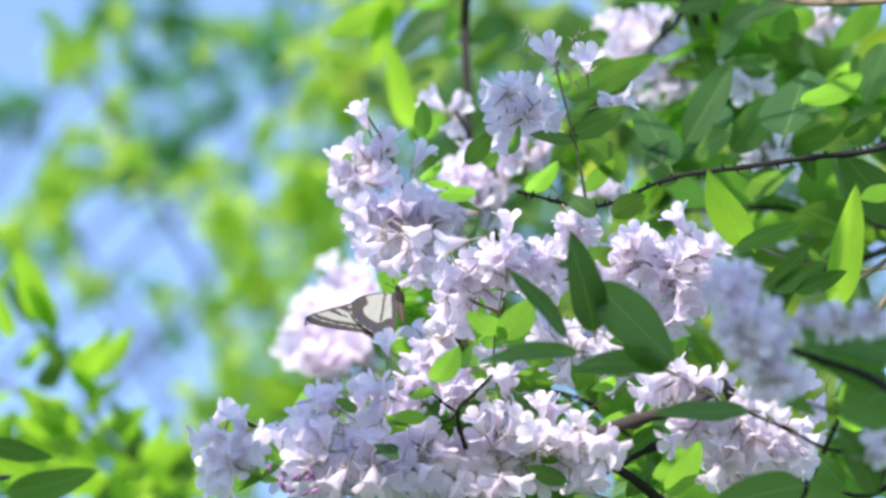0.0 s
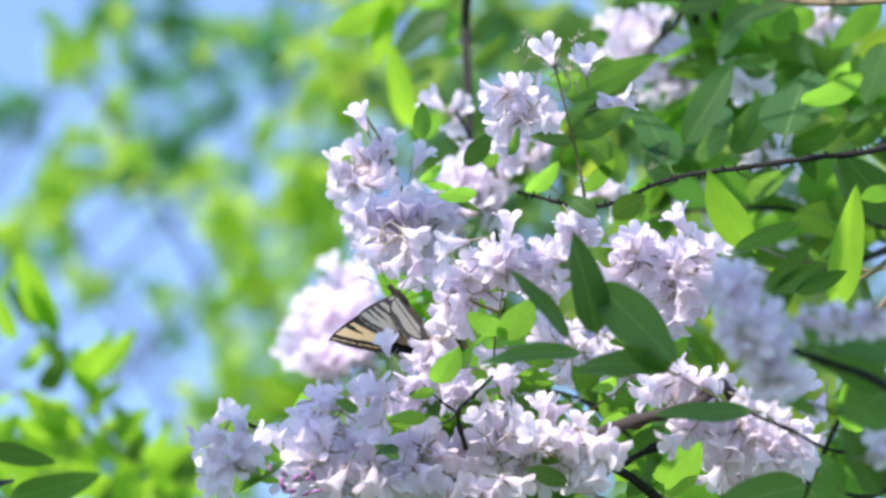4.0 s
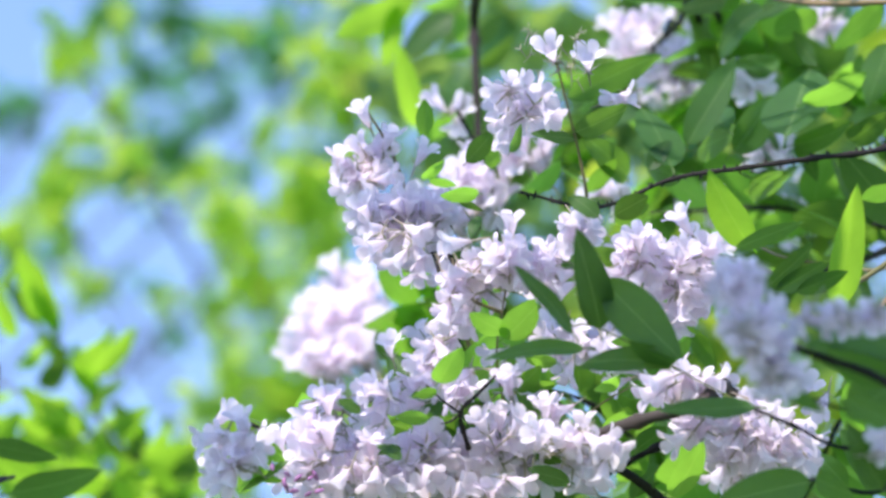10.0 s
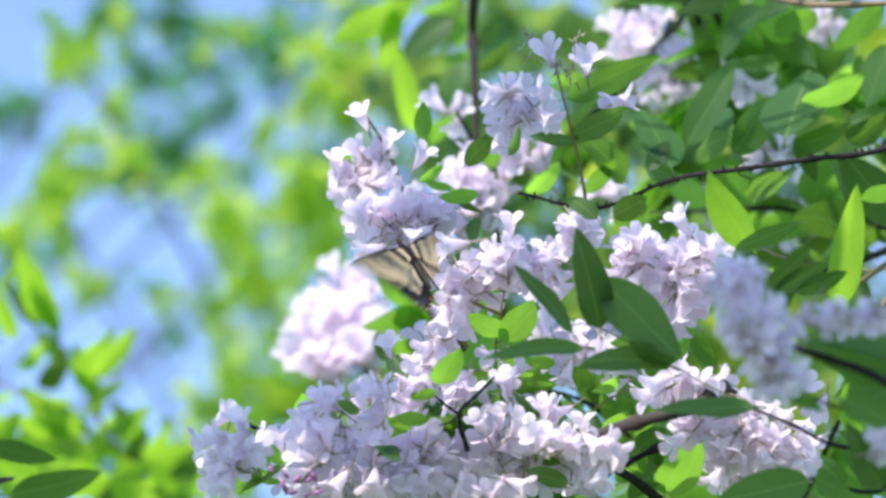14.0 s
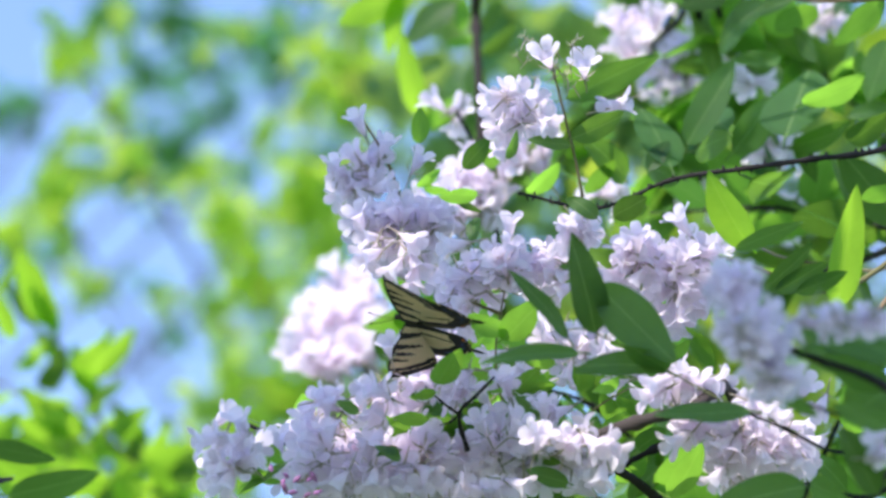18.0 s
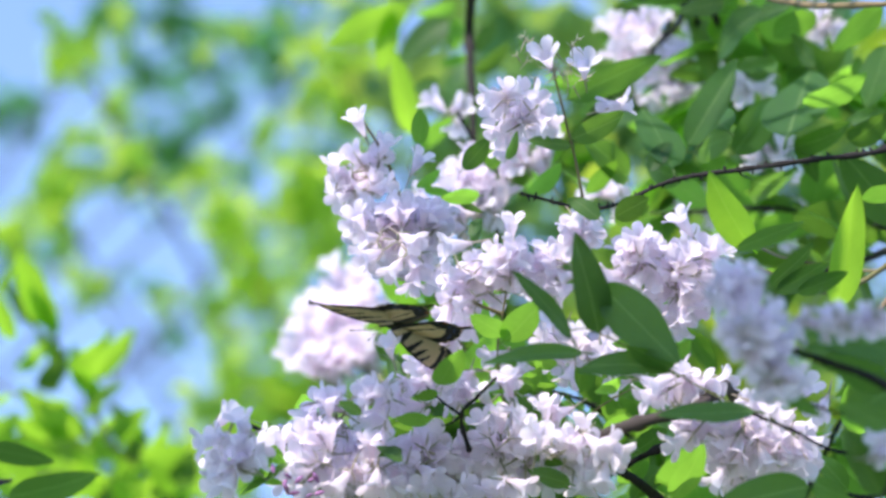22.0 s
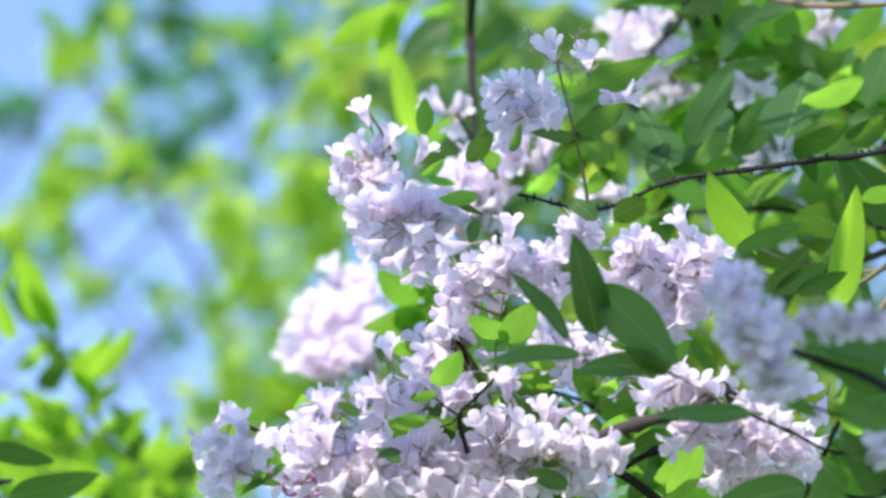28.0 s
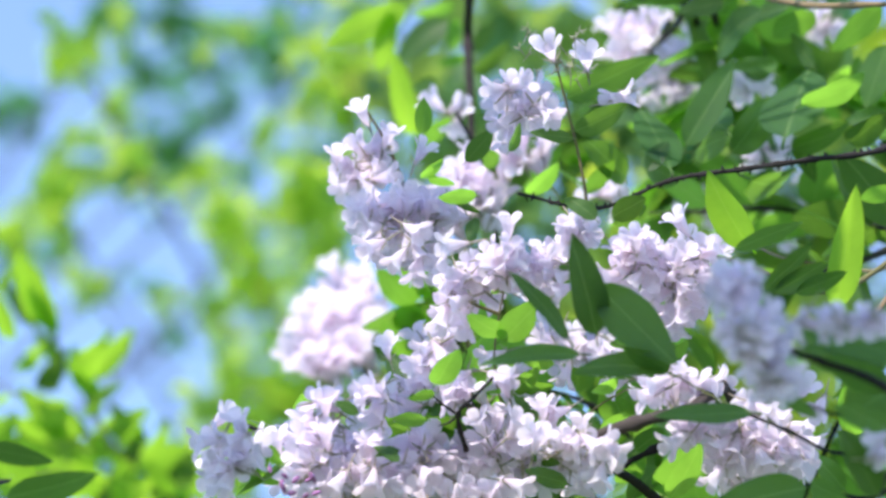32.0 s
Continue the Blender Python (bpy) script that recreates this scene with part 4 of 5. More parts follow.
for i, (fu, fv, tu, tv, w, pick) in enumerate((
    (90, 578, 38, 468, 0.55, LIMES), (22, 600, -12, 520, 0.4, LIMES), (96, 592, 72, 525, 0.5, LIMES), (165, 702, 132, 645, 0.6, LIMES), (70, 690, 118, 640, 0.6, LEAVES), (120, 655, 175, 615, 0.6, LIMES), (30, 655, 75, 625, 0.5, LIMES))):
    put_leaf(b, (fu, fv, 3.04), (tu, tv, 3.02), i + 1, 20 * math.sin(i * 1.3), True, w * 1.4, 44, pick)
rnd = random.Random(405)
for i in range(44):
    u, v = rnd.uniform(30, 310), rnd.uniform(690, 880)
    ang = rnd.uniform(0, 6.28)
    du, dv, d = 26 * math.cos(ang), 20 * math.sin(ang), rnd.uniform(3.0, 3.25)
    if v > 690 + abs(u - 130) * 0.35:
        put_leaf(b, (u - du, v + dv, d), (u + du, v - dv, d), i, rnd.uniform(-40, 40), True, 1.1, rnd.uniform(30, 55), LIMES if rnd.random() < 0.65 else LEAVES)
rnd = random.Random(404)
for i in range(46):
    u, v = rnd.uniform(-30, 350), rnd.uniform(765, 900)
    lean, d = rnd.choice((-1, 1)) * rnd.uniform(30, 70), rnd.uniform(2.98, 3.3)
    put_leaf(b, (u - lean * 0.5, v + 30, d), (u + lean * 0.5, v - 30 * rnd.uniform(0.3, 1.2), d), i, rnd.uniform(-40, 40), True, 1.0, rnd.uniform(30, 55), LIMES if rnd.random() < 0.75 else LEAVES)
b = thing("leafy_branch", spot(-70, 900, 2.3), "dark green leaf pair at the end of a shoot", "leafy branch", LEAF_GROUP)
DARK_PAIR = b
low = spot(-70, 900, 2.3)
stem(b, [Vector((low.x - 0.12, low.y + 0.15, -0.02)), Vector((low.x - 0.10, low.y + 0.1, low.z * 0.6)), low, spot(-20, 860, 2.3), spot(15, 850, 2.38)], 0.005, 0.0008, TWIG, "twig")
put_leaf(b, (-40, 790, 2.42), (92, 822, 2.42), 0, 40, False, 1.0)
put_leaf(b, (10, 880, 2.42), (172, 848, 2.42), 4, 25, False, 1.0)


# ---- trees in the distance ----
def spray(verts, faces, rnd, mid, radius, n, size):
    """Leaves of one bough, hanging loosely about its middle."""
    for i in range(n):
        p = mid + Vector((rnd.gauss(0, 0.45), rnd.gauss(0, 0.6), rnd.gauss(0, 0.42))) * radius
        y = Vector((rnd.uniform(-1, 1), rnd.uniform(-1, 1), rnd.uniform(-1.1, 0.5))).normalized()
        z = (Vector((0, 0, 1)) + Vector((rnd.gauss(0, 0.7), rnd.gauss(0, 0.7), rnd.gauss(0, 0.4)))).normalized()
        x = y.cross(z).normalized()
        z = x.cross(y)
        l = size * rnd.uniform(0.7, 1.3)
        s = len(verts)
        for t, w in ((0, 0.0), (0.3, 0.24), (0.65, 0.2), (1.0, 0.0)):
            c = p + y * (t * l) - z * (0.15 * t * t * l)
            if w:
                verts += [c - x * (w * l) + z * (0.05 * l), c, c + x * (w * l) + z * (0.05 * l)]
            else:
                verts.append(c)
        faces += [(s, s + 1, s + 2), (s, s + 2, s + 3), (s + 1, s + 4, s + 5, s + 2), (s + 2, s + 5, s + 6, s + 3), (s + 4, s + 7, s + 5), (s + 5, s + 7, s + 6)]


def tree(foot, height, boughs, seed, label, size, crown, foliage):
    """A trunk, limbs that reach each bough, and a crown of loose leaves."""
    rnd = random.Random(seed)
    ob = thing("tree", foot, label, "tree", "trees beyond the bush")
    top = Vector((foot[0], foot[1], height))
    v, f = tube([Vector((0, 0, -0.1)), Vector((0.1, 0.05, height * 0.4)), Vector((-0.05, 0.1, height * 0.8)), Vector((0, 0, height))], height * 0.018, height * 0.004, sides=12)
    part("trunk", mesh_of("trunk", v, f, BARK), ob)
    verts, faces = [], []
    mid, reach, count = crown
    for k in range(count):
        p = Vector((rnd.gauss(0, 0.5), rnd.gauss(0, 0.5), rnd.gauss(0, 0.5)))
        p = p.normalized() * min(1.0, p.length)
        boughs = boughs + [(Vector(mid) + Vector((p.x * reach[0], p.y * reach[1], p.z * reach[2])), 0.35, 46)]
    for k, (mid, radius, n) in enumerate(boughs):
        spray(verts, faces, rnd, mid - Vector(foot), radius, n, size)
        if k % 4 == 0:
            start = Vector((0, 0, max(0.3 * height, min(height * 0.9, mid.z - 0.25 * (mid - top).length))))
            end = mid - Vector(foot)
            v, f = tube([start, start.lerp(end, 0.5) + Vector((0, 0, 0.15)), end], height * 0.0016, height * 0.0004, sides=6)
            part("limb", mesh_of("limb", v, f, BARK), ob)
    leaves = part("crown", mesh_of("crown", verts, faces, foliage, False), ob)
    tagged(leaves, kind="stuff")
    return ob


def grid_boughs(rows, d, wide):
    return [(spot(u, v, d + wide * math.sin(u * 0.7 + v)), r * SPREAD * d * 1.4, round(n * 2.6)) for u, v, r, n in rows]


far = grid_boughs(((200, 15, 34, 9), (300, 20, 46, 18), (255, 125, 24, 10), (350, 95, 36, 16), (385, 185, 32, 14), (300, 255, 52, 30), (245, 300, 44, 24), (340, 290, 30, 10), (20, 190, 24, 12), (490, 105, 38, 16), (455, 45, 36, 10), (560, 25, 40, 9)), 5.4, 0.4)
far += grid_boughs(((560, 150, 44, 13), (100, 440, 36, 8), (240, 500, 24, 4), (320, 600, 22, 4), (560, 280, 44, 9), (430, 300, 24, 3), (540, 420, 44, 10), (30, 460, 30, 10), (600, 330, 40, 12), (40, 810, 60, 26), (170, 850, 60, 26), (300, 860, 60, 26)), 5.4, 0.4)
near_far = grid_boughs(((125, 80, 40, 12), (150, 115, 22, 4), (205, 190, 26, 7), (135, 285, 44, 14), (85, 345, 44, 16), (25, 405, 36, 12), (95, 395, 24, 5), (230, 265, 20, 4), (300, 320, 24, 6), (375, 300, 26, 8), (395, 370, 28, 10), (420, 430, 28, 10), (450, 480, 36, 16)), 4.3, 0.25)
near_far += grid_boughs(((470, 520, 30, 12), (355, 535, 26, 8), (285, 532, 18, 4), (150, 495, 20, 5), (490, 230, 34, 8), (520, 300, 34, 8), (410, 640, 40, 14), (450, 690, 46, 20), (500, 620, 40, 14), (545, 650, 46, 18), (600, 180, 44, 16), (590, 100, 40, 10), (400, 60, 30, 6)), 4.3, 0.25)
near_far += grid_boughs(((200, 50, 26, 5), (530, 60, 30, 5), (650, 130, 44, 16), (640, 40, 40, 10), (500, 380, 34, 10), (560, 360, 36, 10), (580, 440, 36, 12), (380, 720, 42, 14), (430, 760, 46, 18), (520, 720, 50, 20), (600, 700, 50, 24), (330, 810, 44, 14), (400, 820, 50, 18)), 4.3, 0.25)
behind = grid_boughs(((700, 60, 90, 6), (800, 140, 90, 7), (720, 240, 90, 5), (900, 40, 90, 8), (980, 140, 90, 9), (1100, 200, 90, 15), (880, 260, 90, 15), (1200, 80, 90, 17), (1350, 60, 90, 17), (1480, 140, 90, 17),
                      (1300, 240, 90, 15), (1500, 320, 90, 15), (1150, 400, 90, 15), (1350, 450, 90, 14), (1000, 420, 90, 12), (1500, 560, 90, 15), (1100, 600, 90, 15), (1300, 640, 90, 15), (900, 560, 80, 12), (760, 640, 80, 12),
                      (700, 780, 80, 12), (1000, 780, 90, 14), (1250, 820, 90, 14), (1480, 780, 90, 14)), 3.8, 0.25)
# Leaf colour paints shade into the first crown and sun into the second.
tree((-1.9, 7.9, 0), 6.0, far, 71, "tall tree with thin foliage coloured dark as in shade, sky showing through", 0.031, ((-2.7, 8.1, 4.4), (1.3, 1.5, 1.6), 60), SHADE_LEAF)
tree((0.62, 7.25, 0), 4.9, near_far, 72, "tree with foliage coloured yellow-green as if sunlit", 0.026, ((1.5, 7.6, 4.3), (0.9, 1.2, 1.4), 40), SUN_LEAF)
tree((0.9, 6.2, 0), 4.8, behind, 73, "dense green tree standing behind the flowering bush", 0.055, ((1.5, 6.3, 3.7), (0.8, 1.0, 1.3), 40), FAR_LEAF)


# ---- outer branches of the bush, towards the lawn and the far side ----
def outer_branches():
    rnd = random.Random(91)
    for k in range(16):
        ang = radians(-35 + 160 * k / 15 + rnd.uniform(-6, 6)) * (1 if k % 2 else 0.8)
        reach, rise = rnd.uniform(0.35, 0.75), rnd.uniform(0.7, 1.75)
        foot = FOOT + Vector((0.04 * math.cos(ang), 0.04 * math.sin(ang), -0.01))
        end = FOOT + Vector((0.25 + reach * abs(math.cos(ang)), reach * math.sin(ang), rise))
        knee = foot.lerp(end, 0.55) + Vector((0, 0, 0.28))
        tip = end + (end - knee) * 0.3 - Vector((0, 0, 0.12))
        ob = thing("flowering_branch", foot, "arching outer branch with green leaves and pale pink flowers", "flowering branch", FLOWER_GROUP)
        line = [foot, foot.lerp(knee, 0.6) + Vector((0, 0, 0.05)), knee, end, tip]
        stem(ob, line, 0.006, 0.0012, BARK, knots=7)
        scatter_leaves(ob, line[2:], 34, 920 + k, lit_tone=0.3)
        for i in range(14):
            p = end.lerp(tip, rnd.random()) + Vector((rnd.gauss(0, 0.02), rnd.gauss(0, 0.02), rnd.gauss(0, 0.02)))
            put_flower(ob, p, Vector((rnd.gauss(0, 1), rnd.gauss(0, 1), rnd.gauss(0.3, 1))), rnd.uniform(0.9, 1.1), rnd)


outer_branches()


# ---- added shading twigs over the bush, unseen above the view ----
SHADES = {}


def shade_twig(name, targets, reach, seed, label, size=(0.034, 0.046)):
    """An added, unseen leafy shoot put between the sun and the places that it keeps in shade."""
    rnd = random.Random(seed)
    mids = [(spot(u, v, d) + SUN_TO * (reach + 0.03 * k), r * SPREAD * d, n) for k, (u, v, d, r, n) in enumerate(targets)]
    root = HUBS["high"] + RIGHT * 0.10 + UP * 0.25
    ob = thing("leafy_branch", root, label, "leafy branch", LEAF_GROUP)
    side = SUN_TO.cross(Vector((0, 0, 1))).normalized()
    other = SUN_TO.cross(side)
    path = [root - UP * 0.3 + RIGHT * 0.02, root]
    for mid, r, n in sorted(mids, key=lambda q: -q[0].x):
        path.append(mid + SUN_TO * 0.01)
        for i in range(n):
            ang, rad = i * 2.39996 + seed, r * math.sqrt((i + 0.4) / n)
            y = side * rnd.choice((-1, 1)) + other * rnd.uniform(-0.4, 0.4) + SUN_TO * rnd.uniform(-0.25, 0.25)
            y.normalize()
            z = (SUN_TO + Vector((rnd.gauss(0, 0.2), rnd.gauss(0, 0.2), rnd.gauss(0, 0.2)))).normalized()
            x = y.cross(z).normalized()
            length = rnd.uniform(*size)
            at = mid + side * (math.cos(ang) * rad) + other * (math.sin(ang) * rad * 0.45) - y * (0.5 * length) + SUN_TO * rnd.uniform(-0.015, 0.015)
            part("leaf", rnd.choice(LEAVES), ob, axes(x, y, x.cross(y), at - root, length * 1.25, length, length))
    stem(ob, path, 0.0028, 0.0008, TWIG, "twig", knots=6)
    return ob


# Unseen shoots, each set on the sun's path to a place to be darkened.
shade_twig("near", ((1320, 520, 1.885, 80, 9), (1345, 600, 1.875, 90, 13), (1375, 680, 1.88, 80, 11), (1480, 575, 1.89, 80, 7), (1520, 660, 1.93, 90, 12), (1400, 470, 2.13, 60, 3)), 0.42, 1, "unseen dense leafy shoot added to shade the near flower head")
shade_twig("canopy", ((1340, 590, 1.88, 240, 46), (1500, 610, 1.90, 190, 30)), 0.21, 13, "unseen dense leaf cover added to dim the near flower head")
shade_twig("corner", ((1570, 790, 2.0, 190, 46), (1520, 700, 1.97, 130, 24), (1530, 620, 1.95, 130, 24)), 0.36, 14, "unseen dense leafy shoot added to darken the low near leaves")
shade_twig("shoot", ((1040, 520, 2.05, 60, 3), (1125, 580, 2.05, 70, 3), (935, 630, 2.05, 60, 2), (1110, 655, 2.05, 50, 2), (1250, 720, 2.05, 60, 3), (1360, 870, 2.05, 80, 4), (1530, 815, 2.05, 80, 4)), 0.5, 2, "unseen leafy shoot added to shade the near dark leaves")
shade_twig("leaves", ((1080, 150, 2.30, 80, 3), (1250, 190, 2.30, 80, 4), (1350, 170, 2.32, 70, 3)), 0.45, 3, "unseen leafy shoot added to shade the upper leaves")
shade_twig("deep", ((1200, 140, 2.62, 80, 4), (1300, 120, 2.5, 80, 4), (1430, 120, 2.5, 80, 4)), 0.6, 4, "unseen leafy shoot added to shade the inner leaves")
shade_twig("end", ((410, 750, 2.10, 90, 11), (370, 790, 2.10, 90, 11), (395, 850, 2.10, 100, 12), (450, 805, 2.10, 80, 8)), 0.4, 8, "unseen small leafy shoot added to shade the outermost low flowers")
shade_twig("pair", ((20, 810, 2.42, 60, 4), (90, 840, 2.42, 70, 4)), 0.5, 9, "unseen small leafy shoot added to shade the dark leaf pair")
SHADES["upper"] = shade_twig("upper", ((650, 285, 2.265, 60, 3), (710, 265, 2.27, 50, 2)), 0.55, 5, "unseen leafy shoot that throws shifting shade on the tall spray")
SHADES["low"] = shade_twig("low", ((490, 790, 2.155, 80, 7), (580, 780, 2.155, 90, 9), (670, 790, 2.15, 80, 7), (640, 850, 2.14, 80, 6)), 0.62, 6, "unseen leafy shoot that throws shifting shade on the low flowers")
SHADES["top"] = shade_twig("top", ((900, 185, 2.21, 60, 3), (955, 190, 2.205, 60, 3)), 0.48, 7, "unseen leafy shoot that throws shifting shade on the top spray")
SHADES["mid"] = shade_twig("mid", ((850, 790, 2.17, 70, 3), (950, 800, 2.17, 70, 3), (1050, 825, 2.17, 60, 2), (830, 520, 2.17, 50, 2)), 0.7, 11, "unseen thin leafy shoot that throws passing shade on the middle flowers")
SHADES["spray"] = shade_twig("spray", ((670, 400, 2.26, 55, 3), (750, 410, 2.25, 55, 3)), 0.58, 12, "unseen thin leafy shoot that shades the lower half of a spray")


# ---- butterfly ----
WING_CREAM = sheet("wing_cream", (0.74, 0.60, 0.37), (0.68, 0.54, 0.30), 0.32, rough=0.75, vary=0.12, scale=900.0, bump=0.15)
WING_PALE = sheet("wing_underside", (0.43, 0.43, 0.37), (0.40, 0.37, 0.27), 0.25, rough=0.8, vary=0.10, scale=900.0, bump=0.15)
WING_SOOT = sheet("wing_underside_dark", (0.075, 0.068, 0.062), (0.03, 0.02, 0.015), 0.12, rough=0.8, vary=0.4, scale=900.0, bump=0.15)
WING_BLACK = sheet("wing_black", (0.018, 0.015, 0.014), (0.03, 0.02, 0.015), 0.12, rough=0.7, vary=0.3, scale=900.0, bump=0.15)
WING_BLUE = sheet("wing_blue", (0.03, 0.045, 0.12), (0.03, 0.04, 0.1), 0.1, rough=0.6, vary=0.3, scale=900.0)
WING_ORANGE = sheet("wing_orange", (0.55, 0.17, 0.03), (0.5, 0.15, 0.02), 0.2, rough=0.7, vary=0.2, scale=900.0)
FUR = solid("body_fur", (0.022, 0.018, 0.015), 0.95, 0.4, 1500.0, 0.8, (0.10, 0.08, 0.045))


def mm(*p):
    return Vector([q * 0.0009 for q in p])


def bez(points, steps=8):
    return smooth_line([(x, y, 0) for x, y in points], steps)


def wing_mesh(name, lead, trail, tone, side, cols=56, rows=40):
    """A wing between its leading and trailing edges, both from root to tip, in millimetres; tone picks each scale's colour."""
    a, b = bez(lead), bez(trail)

    def along(line, t):
        k = t * (len(line) - 1)
        i = min(int(k), len(line) - 2)
        return line[i].lerp(line[i + 1], k - i)

    verts, faces, tones = [], [], []
    for under in (0, 1):
        base = len(verts)
        for i in range(cols + 1):
            p, q = along(a, i / cols), along(b, i / cols)
            for j in range(rows + 1):
                c = p.lerp(q, j / rows)
                rib = 0.12 * math.sin(c.x * 1.1 + c.y * 0.5) * math.sin(math.pi * j / rows)
                verts.append(mm(c.x * side, c.y, 0.8 * math.sin(c.x * 0.075) - 0.0012 * c.x * c.x * (0.5 - j / rows) + rib - 0.12 * under))
        for i in range(cols):
            for j in range(rows):
                k = base + i * (rows + 1) + j
                quad = (k, k + rows + 1, k + rows + 2, k + 1)
                faces.append(quad if (side > 0) == (under == 0) else quad[::-1])
                c = along(a, (i + 0.5) / cols).lerp(along(b, (i + 0.5) / cols), (j + 0.5) / rows)
                mark = tone(c.x, c.y, (i + 0.5) / cols, (j + 0.5) / rows)
                tones.append((4, 5, 2, 3)[mark] if under else mark)
    me = mesh_of(name, verts, faces, WING_CREAM)
    for m in (WING_BLACK, WING_BLUE, WING_ORANGE, WING_PALE, WING_SOOT):
        me.materials.append(m)
    me.polygons.foreach_set("material_index", tones)
    return me


FORE_LEAD = ((0, 1.5), (12, 8), (26, 14.5), (38, 19), (46, 20.5))
FORE_TRAIL = ((0, -3), (10, -5.5), (22, -8), (32, -7), (38, 2), (43, 12), (46, 20.5))
HIND_LEAD = ((0, 4), (9, 4.5), (18, 1.5), (24, -5), (25, -12), (22.5, -18.5), (18.5, -23.5), (15.5, -27), (15.5, -31), (14.5, -34))
HIND_TRAIL = ((0, -5), (1.2, -11), (2.5, -18), (4.5, -23.5), (7, -24.5), (9, -26.5), (11, -26.5), (12.2, -28), (12.8, -31), (14.5, -33.5))
HIND_RIM = [p for p in bez(HIND_LEAD) if p.y < -1] + [p for p in bez(HIND_TRAIL) if p.y < -22]
FORE_RIM = [p for p in bez(FORE_TRAIL) if p.x > 30]


def fore_tone(x, y, s, t):
    """Black edges, a wide margin with a thin pale line, and four wedges tapering from the leading edge."""
    if t < 0.07 or x < 2.6:
        return 1
    rim = min((p.x - x) ** 2 + (p.y - y) ** 2 for p in FORE_RIM) ** 0.5
    if rim < 5.4:
        return 0 if 2.5 < rim < 3.1 and (y * 0.5) % 2.0 < 1.5 else 1
    for mid, lean, wide, reach in ((9.0, 0.25, 2.4, 1.3), (17.5, 0.2, 2.1, 0.8), (24.0, 0.15, 1.8, 0.55), (30.0, 0.1, 1.6, 0.42)):
        if t < reach and abs(x - mid - lean * y) < wide * (1 - t / reach) ** 0.7 + 0.2:
            return 1
    return 0


def hind_tone(x, y, s, t):
    """Cream field, a broad black band along the body, a wide black scalloped margin with faint blue, black tail."""
    if s > 0.84 or x < 3.2 + 0.09 * -y:
        return 1
    rim = min((p.x - x) ** 2 + (p.y - y) ** 2 for p in HIND_RIM) ** 0.5
    if rim < 6.4 + 0.07 * -y:
        if 3.4 < rim < 4.6 and (s * 24) % 2.0 < 1.0 and s > 0.4:
            return 2
        if x < 6.6 and -23.5 < y < -22:
            return 3
        return 0 if 0.5 < rim < 1.2 and (s * 24) % 2.0 < 0.8 and s > 0.3 else 1
    if abs(x - 6.5 - 0.22 * -y) < 0.6 and y > -17:
        return 1
    return 1 if t < 0.04 else 0


def build_butterfly():
    """Body along +y, back up +z, wings hinged on the body's long axis."""
    ob = thing("butterfly", spot(720, 560, 2.3), "cream and black striped swallowtail butterfly feeding on the flowers", "butterfly")
    rows = []
    for y, r in ((12.5, 0.2), (12.0, 1.2), (10.8, 1.55), (9.6, 1.2), (8.8, 1.5), (6.5, 2.6), (3.0, 2.9), (0.0, 2.5), (-2.0, 1.7), (-5, 1.95), (-9, 1.8), (-13, 1.4), (-16, 0.8), (-17.2, 0.1)):
        rows.append((y, r))

    def lathe(rows, name, label=""):
        verts, faces = [], []
        for y, r in rows:
            for j in range(12):
                a = 2 * math.pi * j / 12
                verts.append(mm(math.cos(a) * r, y, math.sin(a) * r * 0.92 - 0.6))
        for i in range(len(rows) - 1):
            for j in range(12):
                k = (j + 1) % 12
                faces.append((i * 12 + j, (i + 1) * 12 + j, (i + 1) * 12 + k, i * 12 + k))
        return part(name, mesh_of(name, verts, faces, FUR), ob, label=label)

    lathe(rows[:4], "head", "small black head")
    lathe(rows[3:9], "thorax")
    lathe(rows[8:], "abdomen", "slim dark abdomen with pale side stripes")
    for s in (-1, 1):
        v, f = tube([mm(0.7 * s, 11.8, 0.4), mm(3 * s, 17, 2), mm(6.5 * s, 22.5, 2.6)], 0.00017, 0.00017, sides=5)
        v2, f2 = tube([mm(6.2 * s, 22.0, 2.55), mm(6.8 * s, 23, 2.6), mm(7.4 * s, 24, 2.6)], 0.0002, 0.00045, sides=5, steps=2)
        part("antenna", mesh_of("antenna", v + v2, f + [tuple(q + len(v) for q in face) for face in f2], FUR), ob)
        for k in range(3):
            v, f = tube([mm(1.2 * s, 6.5 - 2.6 * k, -2), mm(5.5 * s, 8 - 4 * k, -3.5), mm(6.5 * s, 9 - 6 * k, -9)], 0.00025, 0.00015, sides=4, steps=3)
            part("leg", mesh_of("leg", v, f, FUR), ob)
    wings = {}
    for s in (-1, 1):
        wings["fore", s] = part("forewing", wing_mesh("forewing", FORE_LEAD, FORE_TRAIL, fore_tone, s), ob, pose(0.0011 * s, 0.005, 0.0011), "cream forewing with black tiger stripes")
        wings["hind", s] = part("hindwing", wing_mesh("hindwing", HIND_LEAD, HIND_TRAIL, hind_tone, s), ob, pose(0.0011 * s, 0.0014, 0.0005), "cream hindwing with a black border and tail")
    return ob, wings


BUTTERFLY, WINGS = build_butterfly()


# ---- what moves ----
def drift(d, du, dv, base):
    """The resting place of a branch, shifted by the breeze."""
    return Matrix.Translation(base + (RIGHT * du - UP * dv) * (SPREAD * d))


def perch(u, v, rx, ry, rz, d=2.215):
    return Matrix.Translation(spot(u, v, d)) @ AXES.to_4x4() @ pose(0, 0, 0, rx, ry, rz)


